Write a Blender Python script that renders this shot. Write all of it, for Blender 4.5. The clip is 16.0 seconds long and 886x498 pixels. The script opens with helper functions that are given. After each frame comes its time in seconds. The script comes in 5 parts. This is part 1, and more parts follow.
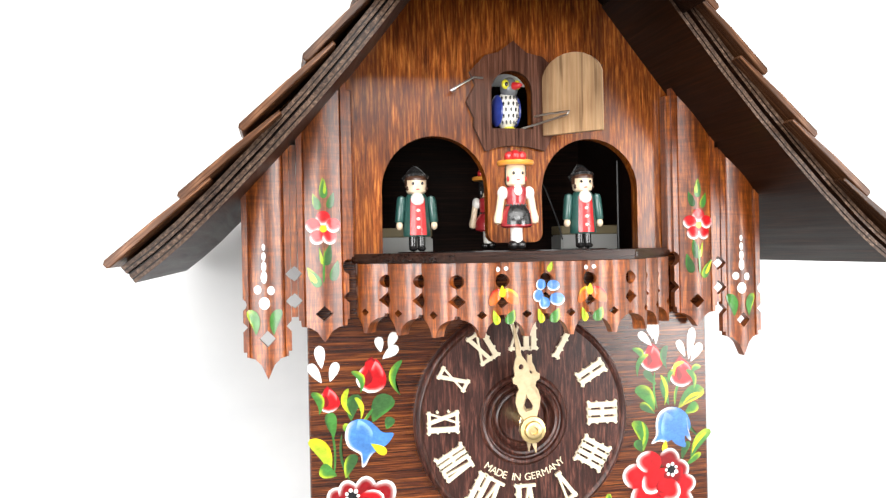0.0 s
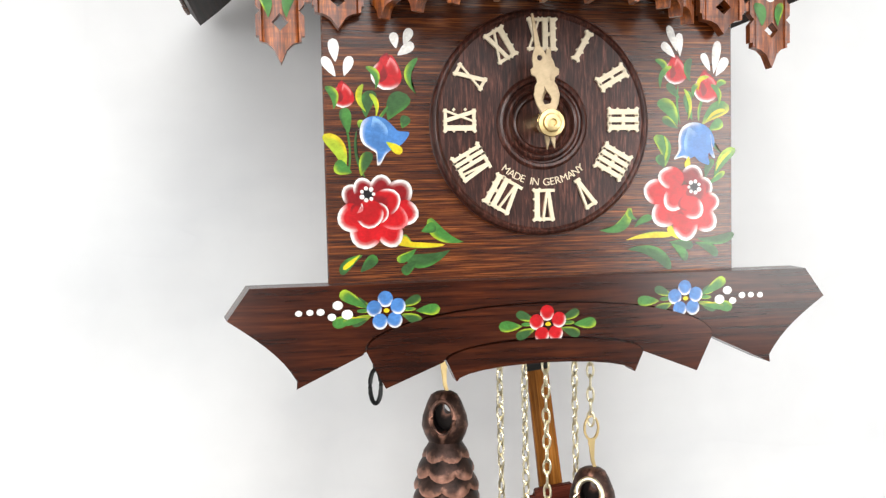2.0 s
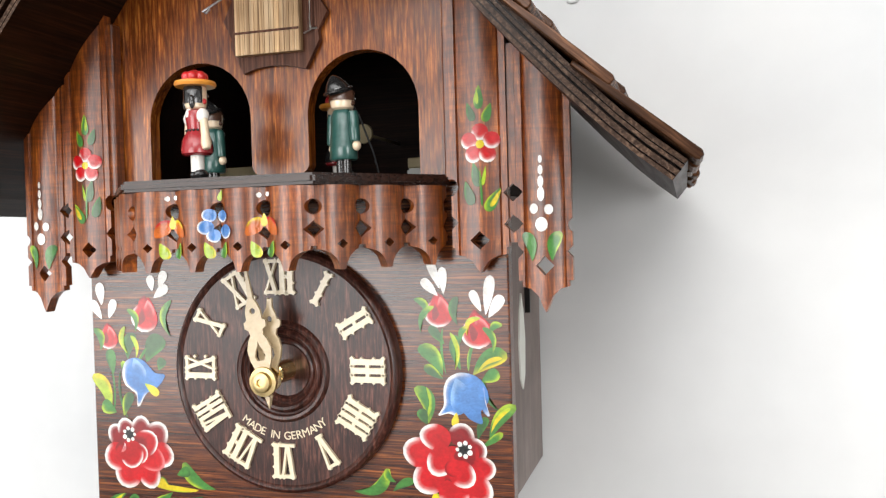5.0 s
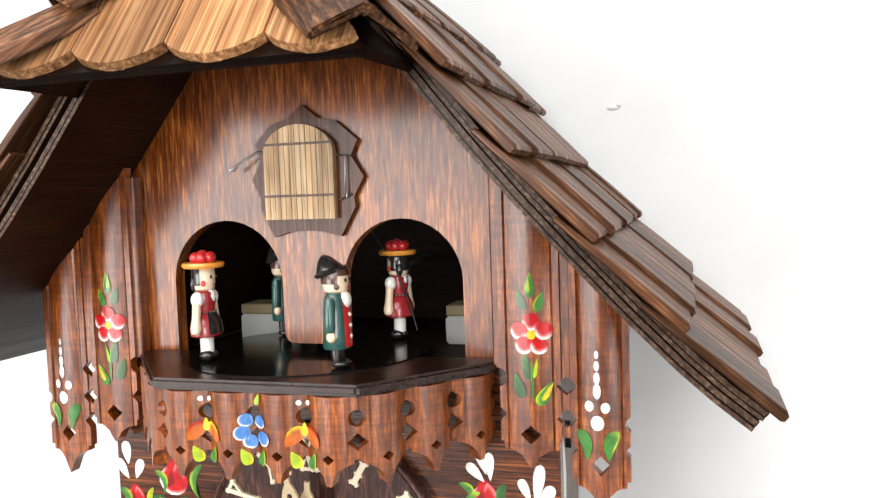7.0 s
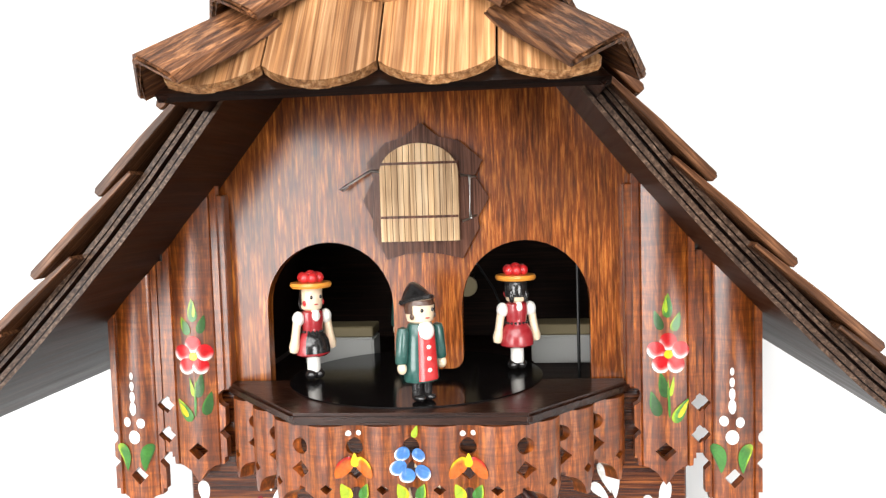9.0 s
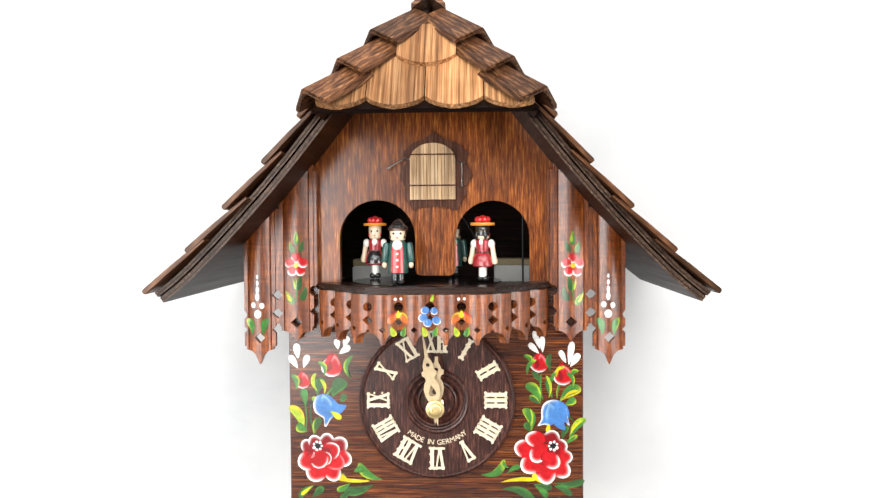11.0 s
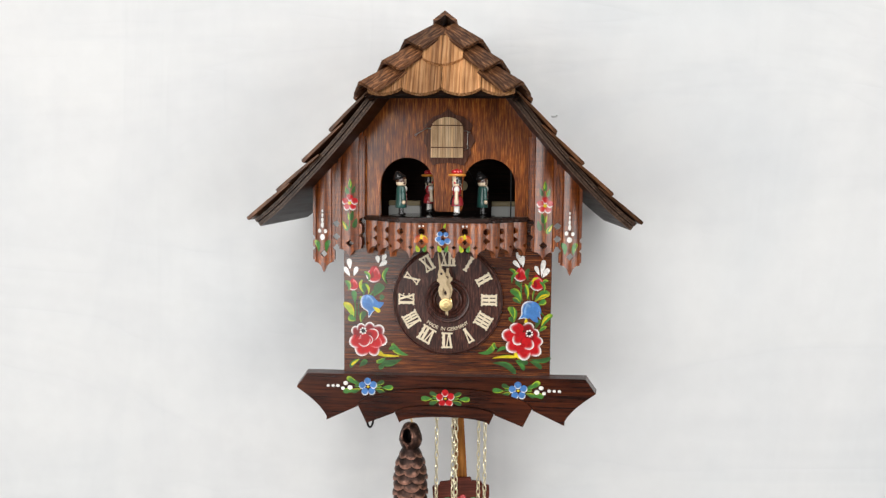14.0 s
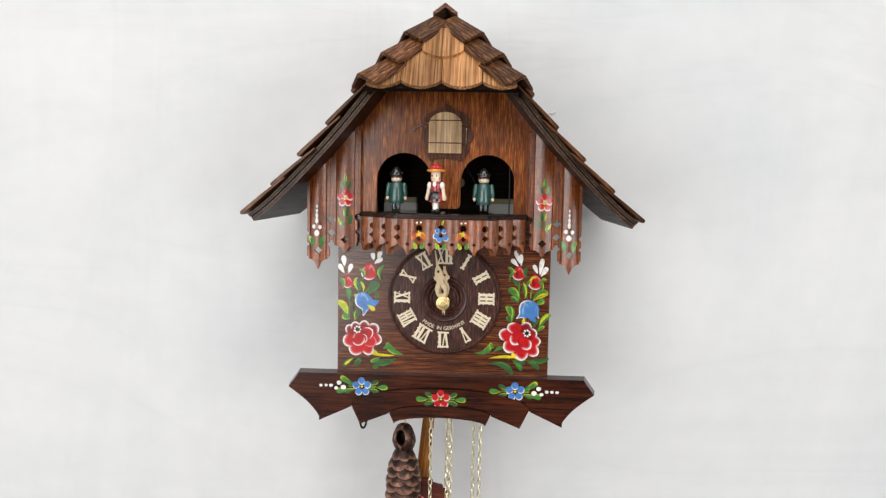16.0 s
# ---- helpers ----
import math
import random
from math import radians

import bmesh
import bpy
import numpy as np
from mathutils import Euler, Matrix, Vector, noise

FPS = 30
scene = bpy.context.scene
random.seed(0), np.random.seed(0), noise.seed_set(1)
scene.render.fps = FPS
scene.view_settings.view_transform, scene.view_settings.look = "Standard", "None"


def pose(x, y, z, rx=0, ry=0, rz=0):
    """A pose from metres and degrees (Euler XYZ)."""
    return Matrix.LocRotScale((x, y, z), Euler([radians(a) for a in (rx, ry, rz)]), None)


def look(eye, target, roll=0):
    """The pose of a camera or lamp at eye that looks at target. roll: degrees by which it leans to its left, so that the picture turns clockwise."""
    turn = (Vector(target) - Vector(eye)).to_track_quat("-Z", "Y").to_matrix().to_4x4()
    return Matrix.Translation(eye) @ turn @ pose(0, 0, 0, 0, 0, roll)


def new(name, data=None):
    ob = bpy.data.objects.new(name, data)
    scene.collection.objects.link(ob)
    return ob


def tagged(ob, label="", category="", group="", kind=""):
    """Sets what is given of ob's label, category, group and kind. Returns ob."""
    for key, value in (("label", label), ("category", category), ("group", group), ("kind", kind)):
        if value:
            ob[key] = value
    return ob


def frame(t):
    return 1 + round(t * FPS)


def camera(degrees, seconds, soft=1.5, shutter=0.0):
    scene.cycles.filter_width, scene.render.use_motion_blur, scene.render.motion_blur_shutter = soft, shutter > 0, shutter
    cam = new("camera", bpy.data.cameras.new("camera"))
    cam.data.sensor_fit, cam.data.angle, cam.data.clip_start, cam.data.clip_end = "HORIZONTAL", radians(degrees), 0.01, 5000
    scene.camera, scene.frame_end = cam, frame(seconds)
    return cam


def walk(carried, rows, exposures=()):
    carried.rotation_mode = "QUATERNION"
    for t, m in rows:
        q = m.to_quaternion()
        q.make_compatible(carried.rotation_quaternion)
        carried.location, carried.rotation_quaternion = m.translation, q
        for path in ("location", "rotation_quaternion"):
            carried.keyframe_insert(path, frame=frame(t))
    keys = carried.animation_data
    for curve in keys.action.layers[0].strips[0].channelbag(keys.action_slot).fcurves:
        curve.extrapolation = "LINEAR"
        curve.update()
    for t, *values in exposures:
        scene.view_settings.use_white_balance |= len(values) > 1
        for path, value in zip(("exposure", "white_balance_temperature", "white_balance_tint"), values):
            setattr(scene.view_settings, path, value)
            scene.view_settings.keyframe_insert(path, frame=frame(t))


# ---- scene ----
cam = camera(56.8, 16.0, 1.3)
PATH = [
    (0.0, -0.1012, -0.343, 1.674, -0.0612, -0.1471, 1.6733, -1.15),
    (0.5, -0.122, -0.34, 1.6421, -0.0759, -0.1455, 1.6379, -1.31),
    (1.0, -0.1295, -0.3394, 1.6052, -0.0849, -0.1445, 1.6017, -1.71),
    (1.5, -0.1253, -0.336, 1.5844, -0.0847, -0.1404, 1.5764, -1.55),
    (2.0, -0.0999, -0.3384, 1.5646, -0.0656, -0.1417, 1.5543, -1.26),
    (2.5, -0.0501, -0.3363, 1.556, -0.0312, -0.1378, 1.5408, -1.32),
    (3.0, 0.0113, -0.3228, 1.5534, 0.0074, -0.1238, 1.5338, -1.43),
    (3.5, 0.0677, -0.3044, 1.5527, 0.0436, -0.1069, 1.5328, -1.54),
    (4.0, 0.1078, -0.2956, 1.572, 0.0696, -0.1, 1.5548, -1.64),
    (4.5, 0.1356, -0.2951, 1.6156, 0.087, -0.1014, 1.6053, -1.69),
    (5.0, 0.1516, -0.2884, 1.6503, 0.0948, -0.0966, 1.6465, -1.59),
    (5.2, 0.1536, -0.2859, 1.6622, 0.0952, -0.0946, 1.6592, -1.65),
    (7.3, 0.1254, -0.2715, 1.7351, 0.0679, -0.0807, 1.7187, -1.95),
    (7.5, 0.1186, -0.2726, 1.7385, 0.0647, -0.0809, 1.7206, -2.0),
    (8.0, 0.0967, -0.2755, 1.7405, 0.0501, -0.082, 1.7214, -1.99),
    (8.5, 0.0696, -0.2806, 1.7417, 0.033, -0.0848, 1.7235, -1.96),
    (9.0, 0.0355, -0.2869, 1.7381, 0.016, -0.0883, 1.724, -1.68),
    (9.5, -0.0, -0.3107, 1.7231, 0.0004, -0.1108, 1.7158, -1.62),
    (10.0, -0.012, -0.3615, 1.7123, -0.0065, -0.1617, 1.7063, -1.45),
    (10.2, -0.0001, -0.3881, 1.7015, -0.0004, -0.1881, 1.6996, -1.37),
    (12.3, 0.0387, -0.6316, 1.7218, 0.0281, -0.4326, 1.7046, -0.05),
    (12.5, 0.044, -0.6439, 1.7178, 0.0327, -0.4449, 1.7006, 0.01),
    (13.0, 0.048, -0.6722, 1.7094, 0.0361, -0.4734, 1.6917, 0.08),
    (13.5, 0.0442, -0.6935, 1.7023, 0.0317, -0.4946, 1.6858, 0.21),
    (14.0, 0.0437, -0.7009, 1.7018, 0.0305, -0.5021, 1.6851, 0.45),
    (14.5, 0.0406, -0.6991, 1.6953, 0.0293, -0.5, 1.6803, 0.75),
    (15.0, 0.0374, -0.6917, 1.7005, 0.0276, -0.4927, 1.6837, 0.85),
    (15.5, 0.0388, -0.6897, 1.6989, 0.0284, -0.4907, 1.6824, 0.96),
    (16.0, 0.0316, -0.6882, 1.6965, 0.0224, -0.4891, 1.6804, 1.08),
]
EXPOSURES = [(0.0, 0.14), (0.5, 0.03), (1.0, -0.12), (1.5, -0.4), (2.5, -0.5), (3.5, -0.46), (4.5, -0.48), (5.0, -0.54), (7.3, -0.14), (9.0, 0.06), (10.0, 0.06), (12.3, -0.8), (14.0, -0.92), (16.0, -0.94)]
walk(cam, [(t, look((ex, ey, ez), (gx, gy, gz), roll)) for t, ex, ey, ez, gx, gy, gz, roll in PATH], EXPOSURES)

# ---- light: unseen key, fill and ceiling lamps, plus added front and low ones ----
world = bpy.data.worlds.new("studio_air")
world.use_nodes = True
world.node_tree.nodes["Background"].inputs[0].default_value = (1.0, 1.0, 1.0, 1)
world.node_tree.nodes["Background"].inputs[1].default_value = 0.25
scene.world = world


def area_lamp(name, eye, target, sx, sy, watts, colour=(1, 0.995, 0.985)):
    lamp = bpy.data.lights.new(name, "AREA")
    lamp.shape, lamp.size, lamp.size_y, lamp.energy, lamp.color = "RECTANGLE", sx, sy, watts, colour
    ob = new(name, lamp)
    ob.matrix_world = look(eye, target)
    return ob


area_lamp("softbox_key", (-1.16, -2.3, 1.6), (0, 0, 1.6), 1.6, 1.0, 49)
area_lamp("softbox_fill", (1.6, -2.3, 1.62), (0, 0, 1.6), 0.95, 0.95, 34)
# front and low lamps added without a known source, to lift the shadows
area_lamp("added_front_fill", (0.0, -2.85, 2.6), (0, 0, 1.6), 1.8, 0.5, 24)
area_lamp("added_low_fill", (0.0, -2.5, 0.3), (0, 0, 1.6), 2.4, 0.4, 8)
area_lamp("ceiling_panel", (-0.15, -1.4, 2.94), (0, -0.3, 1.6), 3.3, 1.6, 74)

# ---- materials ----
MATS = {}


def principled(name, rgb, rough=0.5, metal=0.0, coat=0.0):
    m = bpy.data.materials.new(name)
    m.use_nodes = True
    b = m.node_tree.nodes["Principled BSDF"]
    b.inputs["Base Color"].default_value = (*rgb, 1)
    b.inputs["Roughness"].default_value = rough
    b.inputs["Metallic"].default_value = metal
    b.inputs["Coat Weight"].default_value = coat
    b.inputs["Coat Roughness"].default_value = 0.13
    b.inputs["Coat IOR"].default_value = 1.6
    MATS[name] = m
    return m, m.node_tree.nodes, m.node_tree.links, b


def mapped(nodes, links, scale):
    tc, mp = nodes.new("ShaderNodeTexCoord"), nodes.new("ShaderNodeMapping")
    mp.inputs["Scale"].default_value = scale
    links.new(tc.outputs["Object"], mp.inputs["Vector"])
    return mp.outputs["Vector"]


def noisy(nodes, links, vec, detail=4.0, rough=0.6, distort=0.0):
    n = nodes.new("ShaderNodeTexNoise")
    n.inputs["Scale"].default_value = 1.0
    n.inputs["Detail"].default_value = detail
    n.inputs["Roughness"].default_value = rough
    n.inputs["Distortion"].default_value = distort
    links.new(vec, n.inputs["Vector"])
    return n.outputs["Fac"]


def ramp(nodes, links, fac, stops):
    r = nodes.new("ShaderNodeValToRGB")
    e = r.color_ramp.elements
    while len(e) < len(stops):
        e.new(0.5)
    for slot, (p, c) in zip(e, stops):
        slot.position, slot.color = p, (*c, 1)
    links.new(fac, r.inputs["Fac"])
    return r.outputs["Color"]


def mixed(nodes, links, a, b, fac, mode="MULTIPLY"):
    n = nodes.new("ShaderNodeMix")
    n.data_type, n.blend_type = "RGBA", mode
    n.inputs["Factor"].default_value = fac
    links.new(a, n.inputs["A"])
    links.new(b, n.inputs["B"])
    return n.outputs["Result"]


def bumped(nodes, links, b, height, strength, dist=0.0004, socket="Normal"):
    n = nodes.new("ShaderNodeBump")
    n.inputs["Strength"].default_value, n.inputs["Distance"].default_value = strength, dist
    links.new(height, n.inputs["Height"])
    links.new(n.outputs["Normal"], b.inputs[socket])


def wood(name, dark, mid, light, grain, rough=0.4, coat=0.25, bump=0.35, varied=0.0, fine=1100.0, along=28.0, spread=0.22, streak=0.5, pores=0.5, curl=0.0, gloss=0.2, ior=1.6):
    """Stained wood; grain: the axis along which the fibres run; curl: ripples across the fibres."""
    m, nodes, links, b = principled(name, mid, rough, 0, coat)
    b.inputs["Specular IOR Level"].default_value = 0.03 if coat > 0.2 else 0.12
    b.inputs["Coat Roughness"].default_value, b.inputs["Coat IOR"].default_value = gloss, ior

    def stretched(across, length):
        v = [across] * 3
        v["xyz".index(grain)] = length
        return mapped(nodes, links, v)

    fibre = noisy(nodes, links, stretched(fine, along), 5, 0.65, 0.4)
    band = noisy(nodes, links, stretched(fine * 0.16, 9.0), 3, 0.5, 1.2)
    mid_streak = noisy(nodes, links, stretched(fine * 0.36, along * 0.45), 3, 0.55, 0.8)
    pore = noisy(nodes, links, stretched(fine * 1.9, along * 1.6), 2, 0.5)
    blotch = noisy(nodes, links, mapped(nodes, links, (22, 22, 22)), 3, 0.6)
    col = ramp(nodes, links, fibre, [(0.5 - spread, dark), (0.5, mid), (0.5 + spread, light)])
    col = mixed(nodes, links, col, ramp(nodes, links, band, [(0.3, (0.66, 0.62, 0.6)), (0.7, (1.25, 1.25, 1.25))]), 0.7)
    col = mixed(nodes, links, col, ramp(nodes, links, mid_streak, [(0.34, (0.42, 0.36, 0.34)), (0.5, (0.95, 0.93, 0.9)), (0.66, (1.45, 1.42, 1.34))]), streak)
    col = mixed(nodes, links, col, ramp(nodes, links, pore, [(0.34, (0.25, 0.2, 0.18)), (0.44, (1.0, 1.0, 1.0))]), pores)
    col = mixed(nodes, links, col, ramp(nodes, links, blotch, [(0.3, (0.5, 0.45, 0.42)), (0.5, (0.95, 0.95, 0.95)), (0.7, (1.3, 1.3, 1.3))]), 0.7)
    if curl:
        v = [55.0] * 3
        v["xyz".index(grain)] = 620.0
        ripple = noisy(nodes, links, mapped(nodes, links, v), 3, 0.6, 0.6)
        col = mixed(nodes, links, col, ramp(nodes, links, ripple, [(0.36, (0.5, 0.44, 0.4)), (0.62, (1.3, 1.3, 1.28))]), curl)
    if varied:
        oi = nodes.new("ShaderNodeObjectInfo")
        lo, hi = 1 - varied, 1 + varied
        col = mixed(nodes, links, col, ramp(nodes, links, oi.outputs["Random"], [(0.0, (lo, lo, lo)), (1.0, (hi, hi * 0.97, hi * 0.93))]), 1.0)
    links.new(col, b.inputs["Base Color"])
    rr = nodes.new("ShaderNodeMapRange")
    rr.inputs["To Min"].default_value, rr.inputs["To Max"].default_value = rough - 0.1, rough + 0.14
    links.new(band, rr.inputs["Value"])
    links.new(rr.outputs["Result"], b.inputs["Roughness"])
    bumped(nodes, links, b, fibre, bump)
    bumped(nodes, links, b, fibre, bump * 0.07, 0.0004, "Coat Normal")
    return m


def painted(name, rgb, shade=0.25, rough=0.38):
    """Brushed artist's paint with a little streaking."""
    m, nodes, links, b = principled(name, rgb, rough, 0, 0.9 if name.startswith("paint") else 0.4)
    f = noisy(nodes, links, mapped(nodes, links, (260, 260, 420)), 4, 0.6, 0.8)
    lo = tuple(c * (1 - shade) for c in rgb)
    hi = tuple(min(1.0, c * (1 + shade) + 0.02) for c in rgb)
    links.new(ramp(nodes, links, f, [(0.3, lo), (0.7, hi)]), b.inputs["Base Color"])
    bumped(nodes, links, b, f, 0.2, 0.0002)
    return m


wood("front_wood", (0.012, 0.0022, 0.0006), (0.074, 0.0155, 0.0028), (0.36, 0.110, 0.022), "x", 0.42, 1.0, 0.5, 0, 1500, 34, 0.22, 0.8, 0.6, 0, 0.22)
wood("gable_wood", (0.040, 0.0080, 0.0016), (0.220, 0.053, 0.0070), (0.62, 0.215, 0.036), "z", 0.42, 0.8, 0.4, 0, 1000, 75, 0.24, 0.75, 0.35, 0, 0.22)
wood("surround_wood", (0.040, 0.014, 0.008), (0.105, 0.042, 0.025), (0.21, 0.095, 0.06), "z", 0.48, 0.3, 0.6)
wood("panel_wood", (0.026, 0.0048, 0.0009), (0.185, 0.042, 0.0055), (0.54, 0.170, 0.026), "z", 0.35, 1.0, 0.25, 0.1, 900, 90, 0.27, 0.5, 0.3, 0.6, 0.32, 1.66)
wood("base_wood", (0.012, 0.0022, 0.0007), (0.043, 0.0083, 0.0022), (0.10, 0.023, 0.006), "x", 0.34, 0.65, 0.25, 0, 420, 20, 0.24, 0.5, 0.6, 0, 0.2)
wood("dial_wood", (0.009, 0.0028, 0.0020), (0.046, 0.0145, 0.0100), (0.18, 0.070, 0.052), "z", 0.48, 0.6, 0.9, 0, 900, 90, 0.2, 0.4, 0.6, 0, 0.28)
wood("dark_wood", (0.003, 0.0014, 0.001), (0.008, 0.0032, 0.0020), (0.022, 0.008, 0.0045), "x", 0.42, 0.25, 0.3)
wood("shelf_wood", (0.008, 0.003, 0.0018), (0.026, 0.0095, 0.0055), (0.06, 0.026, 0.017), "x", 0.4, 0.6, 0.5, 0, 800, 40, 0.24, 0.5, 0.5, 0, 0.24)
# brown roof underside, darkened further to hold the shade under the eaves
wood("shaded_soffit_wood", (0.005, 0.0016, 0.0006), (0.017, 0.0053, 0.0018), (0.036, 0.012, 0.0044), "y", 0.45, 0.1, 0.15)
wood("eave_edge_wood", (0.018, 0.010, 0.007), (0.075, 0.043, 0.028), (0.24, 0.16, 0.115), "x", 0.6, 0.15, 0.6, 0, 700, 650, 0.24, 0.5, 0.4)
wood("shingle_wood", (0.020, 0.008, 0.004), (0.100, 0.042, 0.019), (0.34, 0.165, 0.085), "x", 0.5, 0.3, 0.9, 0.5, 600, 22, 0.2, 0.6, 0.6)
wood("hood_shingle_wood", (0.11, 0.045, 0.016), (0.38, 0.185, 0.078), (0.68, 0.42, 0.22), "z", 0.55, 0.1, 1.0, 0.16, 620, 10, 0.2, 0.5, 0.5)
wood("cap_wood", (0.018, 0.007, 0.003), (0.105, 0.044, 0.020), (0.38, 0.185, 0.085), "x", 0.5, 0.15, 1.0, 0.35, 620, 9, 0.22, 0.6, 0.6)
wood("door_wood", (0.36, 0.21, 0.105), (0.66, 0.46, 0.27), (0.84, 0.66, 0.45), "z", 0.5, 0.1, 0.4, 0.06, 700, 16, 0.2)
wood("door_back_wood", (0.26, 0.15, 0.075), (0.42, 0.26, 0.14), (0.56, 0.38, 0.22), "z", 0.6, 0.0, 0.3, 0, 350, 16)
wood("pendulum_wood", (0.17, 0.058, 0.010), (0.32, 0.12, 0.022), (0.42, 0.18, 0.04), "z", 0.4, 0.3, 0.2)
wood("bob_wood", (0.05, 0.010, 0.006), (0.11, 0.022, 0.012), (0.17, 0.04, 0.02), "x", 0.4, 0.2, 0.2)
wood("case_wood", (0.17, 0.13, 0.115), (0.20, 0.158, 0.143), (0.225, 0.18, 0.165), "z", 0.5, 0.2, 0.1, 0, 1100, 28, 0.22, 0.1, 0.1)
# brown boards taken near black: the shade inside the case is in this colour
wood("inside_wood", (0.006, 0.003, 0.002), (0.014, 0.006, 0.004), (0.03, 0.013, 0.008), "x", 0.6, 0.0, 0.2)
painted("paint_red", (0.42, 0.006, 0.011))
painted("paint_green", (0.05, 0.20, 0.045), 0.5)
painted("paint_yellow", (0.70, 0.50, 0.015))
painted("toy_skin", (0.80, 0.62, 0.43), 0.05, 0.32)
painted("toy_white", (0.86, 0.83, 0.77), 0.03, 0.32)
painted("toy_red", (0.33, 0.012, 0.018), 0.08, 0.26)
painted("toy_bright_red", (0.56, 0.014, 0.016), 0.08, 0.28)
painted("toy_green", (0.012, 0.075, 0.062), 0.1, 0.28)
painted("toy_black", (0.010, 0.009, 0.009), 0.05, 0.16)
painted("toy_brown", (0.07, 0.028, 0.014), 0.1, 0.26)
painted("toy_orange", (0.78, 0.30, 0.035), 0.06, 0.32)
painted("toy_blue", (0.02, 0.045, 0.30), 0.1, 0.3)
painted("toy_grey", (0.13, 0.14, 0.15), 0.1, 0.35)
painted("toy_yellow", (0.75, 0.68, 0.03), 0.06, 0.3)
painted("cream_plastic", (0.74, 0.63, 0.45), 0.06, 0.4)
painted("hand_plastic", (0.52, 0.39, 0.225), 0.1, 0.4)
principled("brass", (0.78, 0.57, 0.25), 0.2, 1.0)
principled("nut_brass", (0.66, 0.50, 0.24), 0.38, 1.0)
principled("pale_brass", (0.86, 0.78, 0.56), 0.33, 1.0)
principled("steel", (0.55, 0.53, 0.50), 0.28, 1.0)
principled("black_metal", (0.015, 0.015, 0.015), 0.35, 0.6)
principled("grey_plastic", (0.72, 0.72, 0.66), 0.5)
principled("dull_grey", (0.42, 0.42, 0.40), 0.6)
principled("tan_card", (0.24, 0.19, 0.10), 0.6)
principled("black_gloss", (0.006, 0.005, 0.005), 0.14)[3].inputs["Specular IOR Level"].default_value = 0.25


def brush_paint():
    """Glossy artist's paint, its pigment kept with each stroke, streaked by the bristles."""
    m, nodes, links, b = principled("brush_paint", (0.5, 0.5, 0.5), 0.36, 0, 0.8)
    b.inputs["Specular IOR Level"].default_value = 0.05
    at = nodes.new("ShaderNodeAttribute")
    at.attribute_name = "pigment"
    f = noisy(nodes, links, mapped(nodes, links, (420, 420, 620)), 4, 0.6, 1.2)
    g = noisy(nodes, links, mapped(nodes, links, (130, 130, 130)), 3, 0.6, 0.5)
    col = mixed(nodes, links, at.outputs["Color"], ramp(nodes, links, f, [(0.3, (0.72, 0.72, 0.72)), (0.65, (1.12, 1.12, 1.12))]), 0.75)
    col = mixed(nodes, links, col, ramp(nodes, links, g, [(0.32, (0.66, 0.62, 0.6)), (0.6, (1.08, 1.08, 1.08))]), 0.7)
    links.new(col, b.inputs["Base Color"])
    b.inputs["Coat Roughness"].default_value = 0.22
    bumped(nodes, links, b, f, 0.4, 0.0003)
    bumped(nodes, links, b, f, 0.05, 0.0003, "Coat Normal")


brush_paint()


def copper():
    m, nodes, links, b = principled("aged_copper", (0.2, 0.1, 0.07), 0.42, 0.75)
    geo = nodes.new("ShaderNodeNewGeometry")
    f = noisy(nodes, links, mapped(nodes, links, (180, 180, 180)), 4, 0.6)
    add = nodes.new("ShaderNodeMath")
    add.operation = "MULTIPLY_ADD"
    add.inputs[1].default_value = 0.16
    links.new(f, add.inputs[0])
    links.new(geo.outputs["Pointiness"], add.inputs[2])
    # pointiness puts crevice shade and bright lips into the copper's colour
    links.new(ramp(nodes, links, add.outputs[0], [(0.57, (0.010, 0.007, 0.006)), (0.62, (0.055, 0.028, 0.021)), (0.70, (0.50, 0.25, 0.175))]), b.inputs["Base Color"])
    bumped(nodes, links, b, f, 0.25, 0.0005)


copper()


def plaster():
    m, nodes, links, b = principled("white_plaster", (0.75, 0.75, 0.75), 0.85)
    big = noisy(nodes, links, mapped(nodes, links, (3.2, 3.2, 2.4)), 3, 0.5, 0.5)
    small = noisy(nodes, links, mapped(nodes, links, (45, 45, 45)), 3, 0.5)
    c = ramp(nodes, links, big, [(0.3, (0.675, 0.69, 0.70)), (0.5, (0.728, 0.73, 0.73)), (0.7, (0.755, 0.75, 0.745))])
    c = mixed(nodes, links, c, ramp(nodes, links, small, [(0.3, (0.97, 0.97, 0.97)), (0.7, (1.02, 1.02, 1.02))]), 0.6)
    # faint wandering creases, their shade tinted into the colour, mostly level, a few upright
    height = None
    for scale, depth in (((1.6, 1.6, 5.5), 0.85), ((5.0, 5.0, 1.0), 0.5)):
        f = noisy(nodes, links, mapped(nodes, links, scale), 4, 0.6, 0.7)
        line = ramp(nodes, links, f, [(0.36, (1.0, 1.0, 1.0)), (0.48, (0.945, 0.948, 0.955)), (0.54, (0.985, 0.985, 0.985)), (0.64, (1.0, 1.0, 1.0))])
        c = mixed(nodes, links, c, line, depth)
        height = line if height is None else mixed(nodes, links, height, line, depth)
    links.new(c, b.inputs["Base Color"])
    bumped(nodes, links, b, height, 0.35, 0.02)


plaster()
# unseen surfaces: dark back keeps reflections low, white sides and ceiling bounce light
principled("room_paint", (0.1, 0.1, 0.099), 0.9)
principled("side_paint", (0.82, 0.82, 0.81), 0.9)
principled("room_floor", (0.06, 0.05, 0.04), 0.6)

# ---- building helpers (shapes in millimetres, from the middle of the dial) ----
MM = 0.001


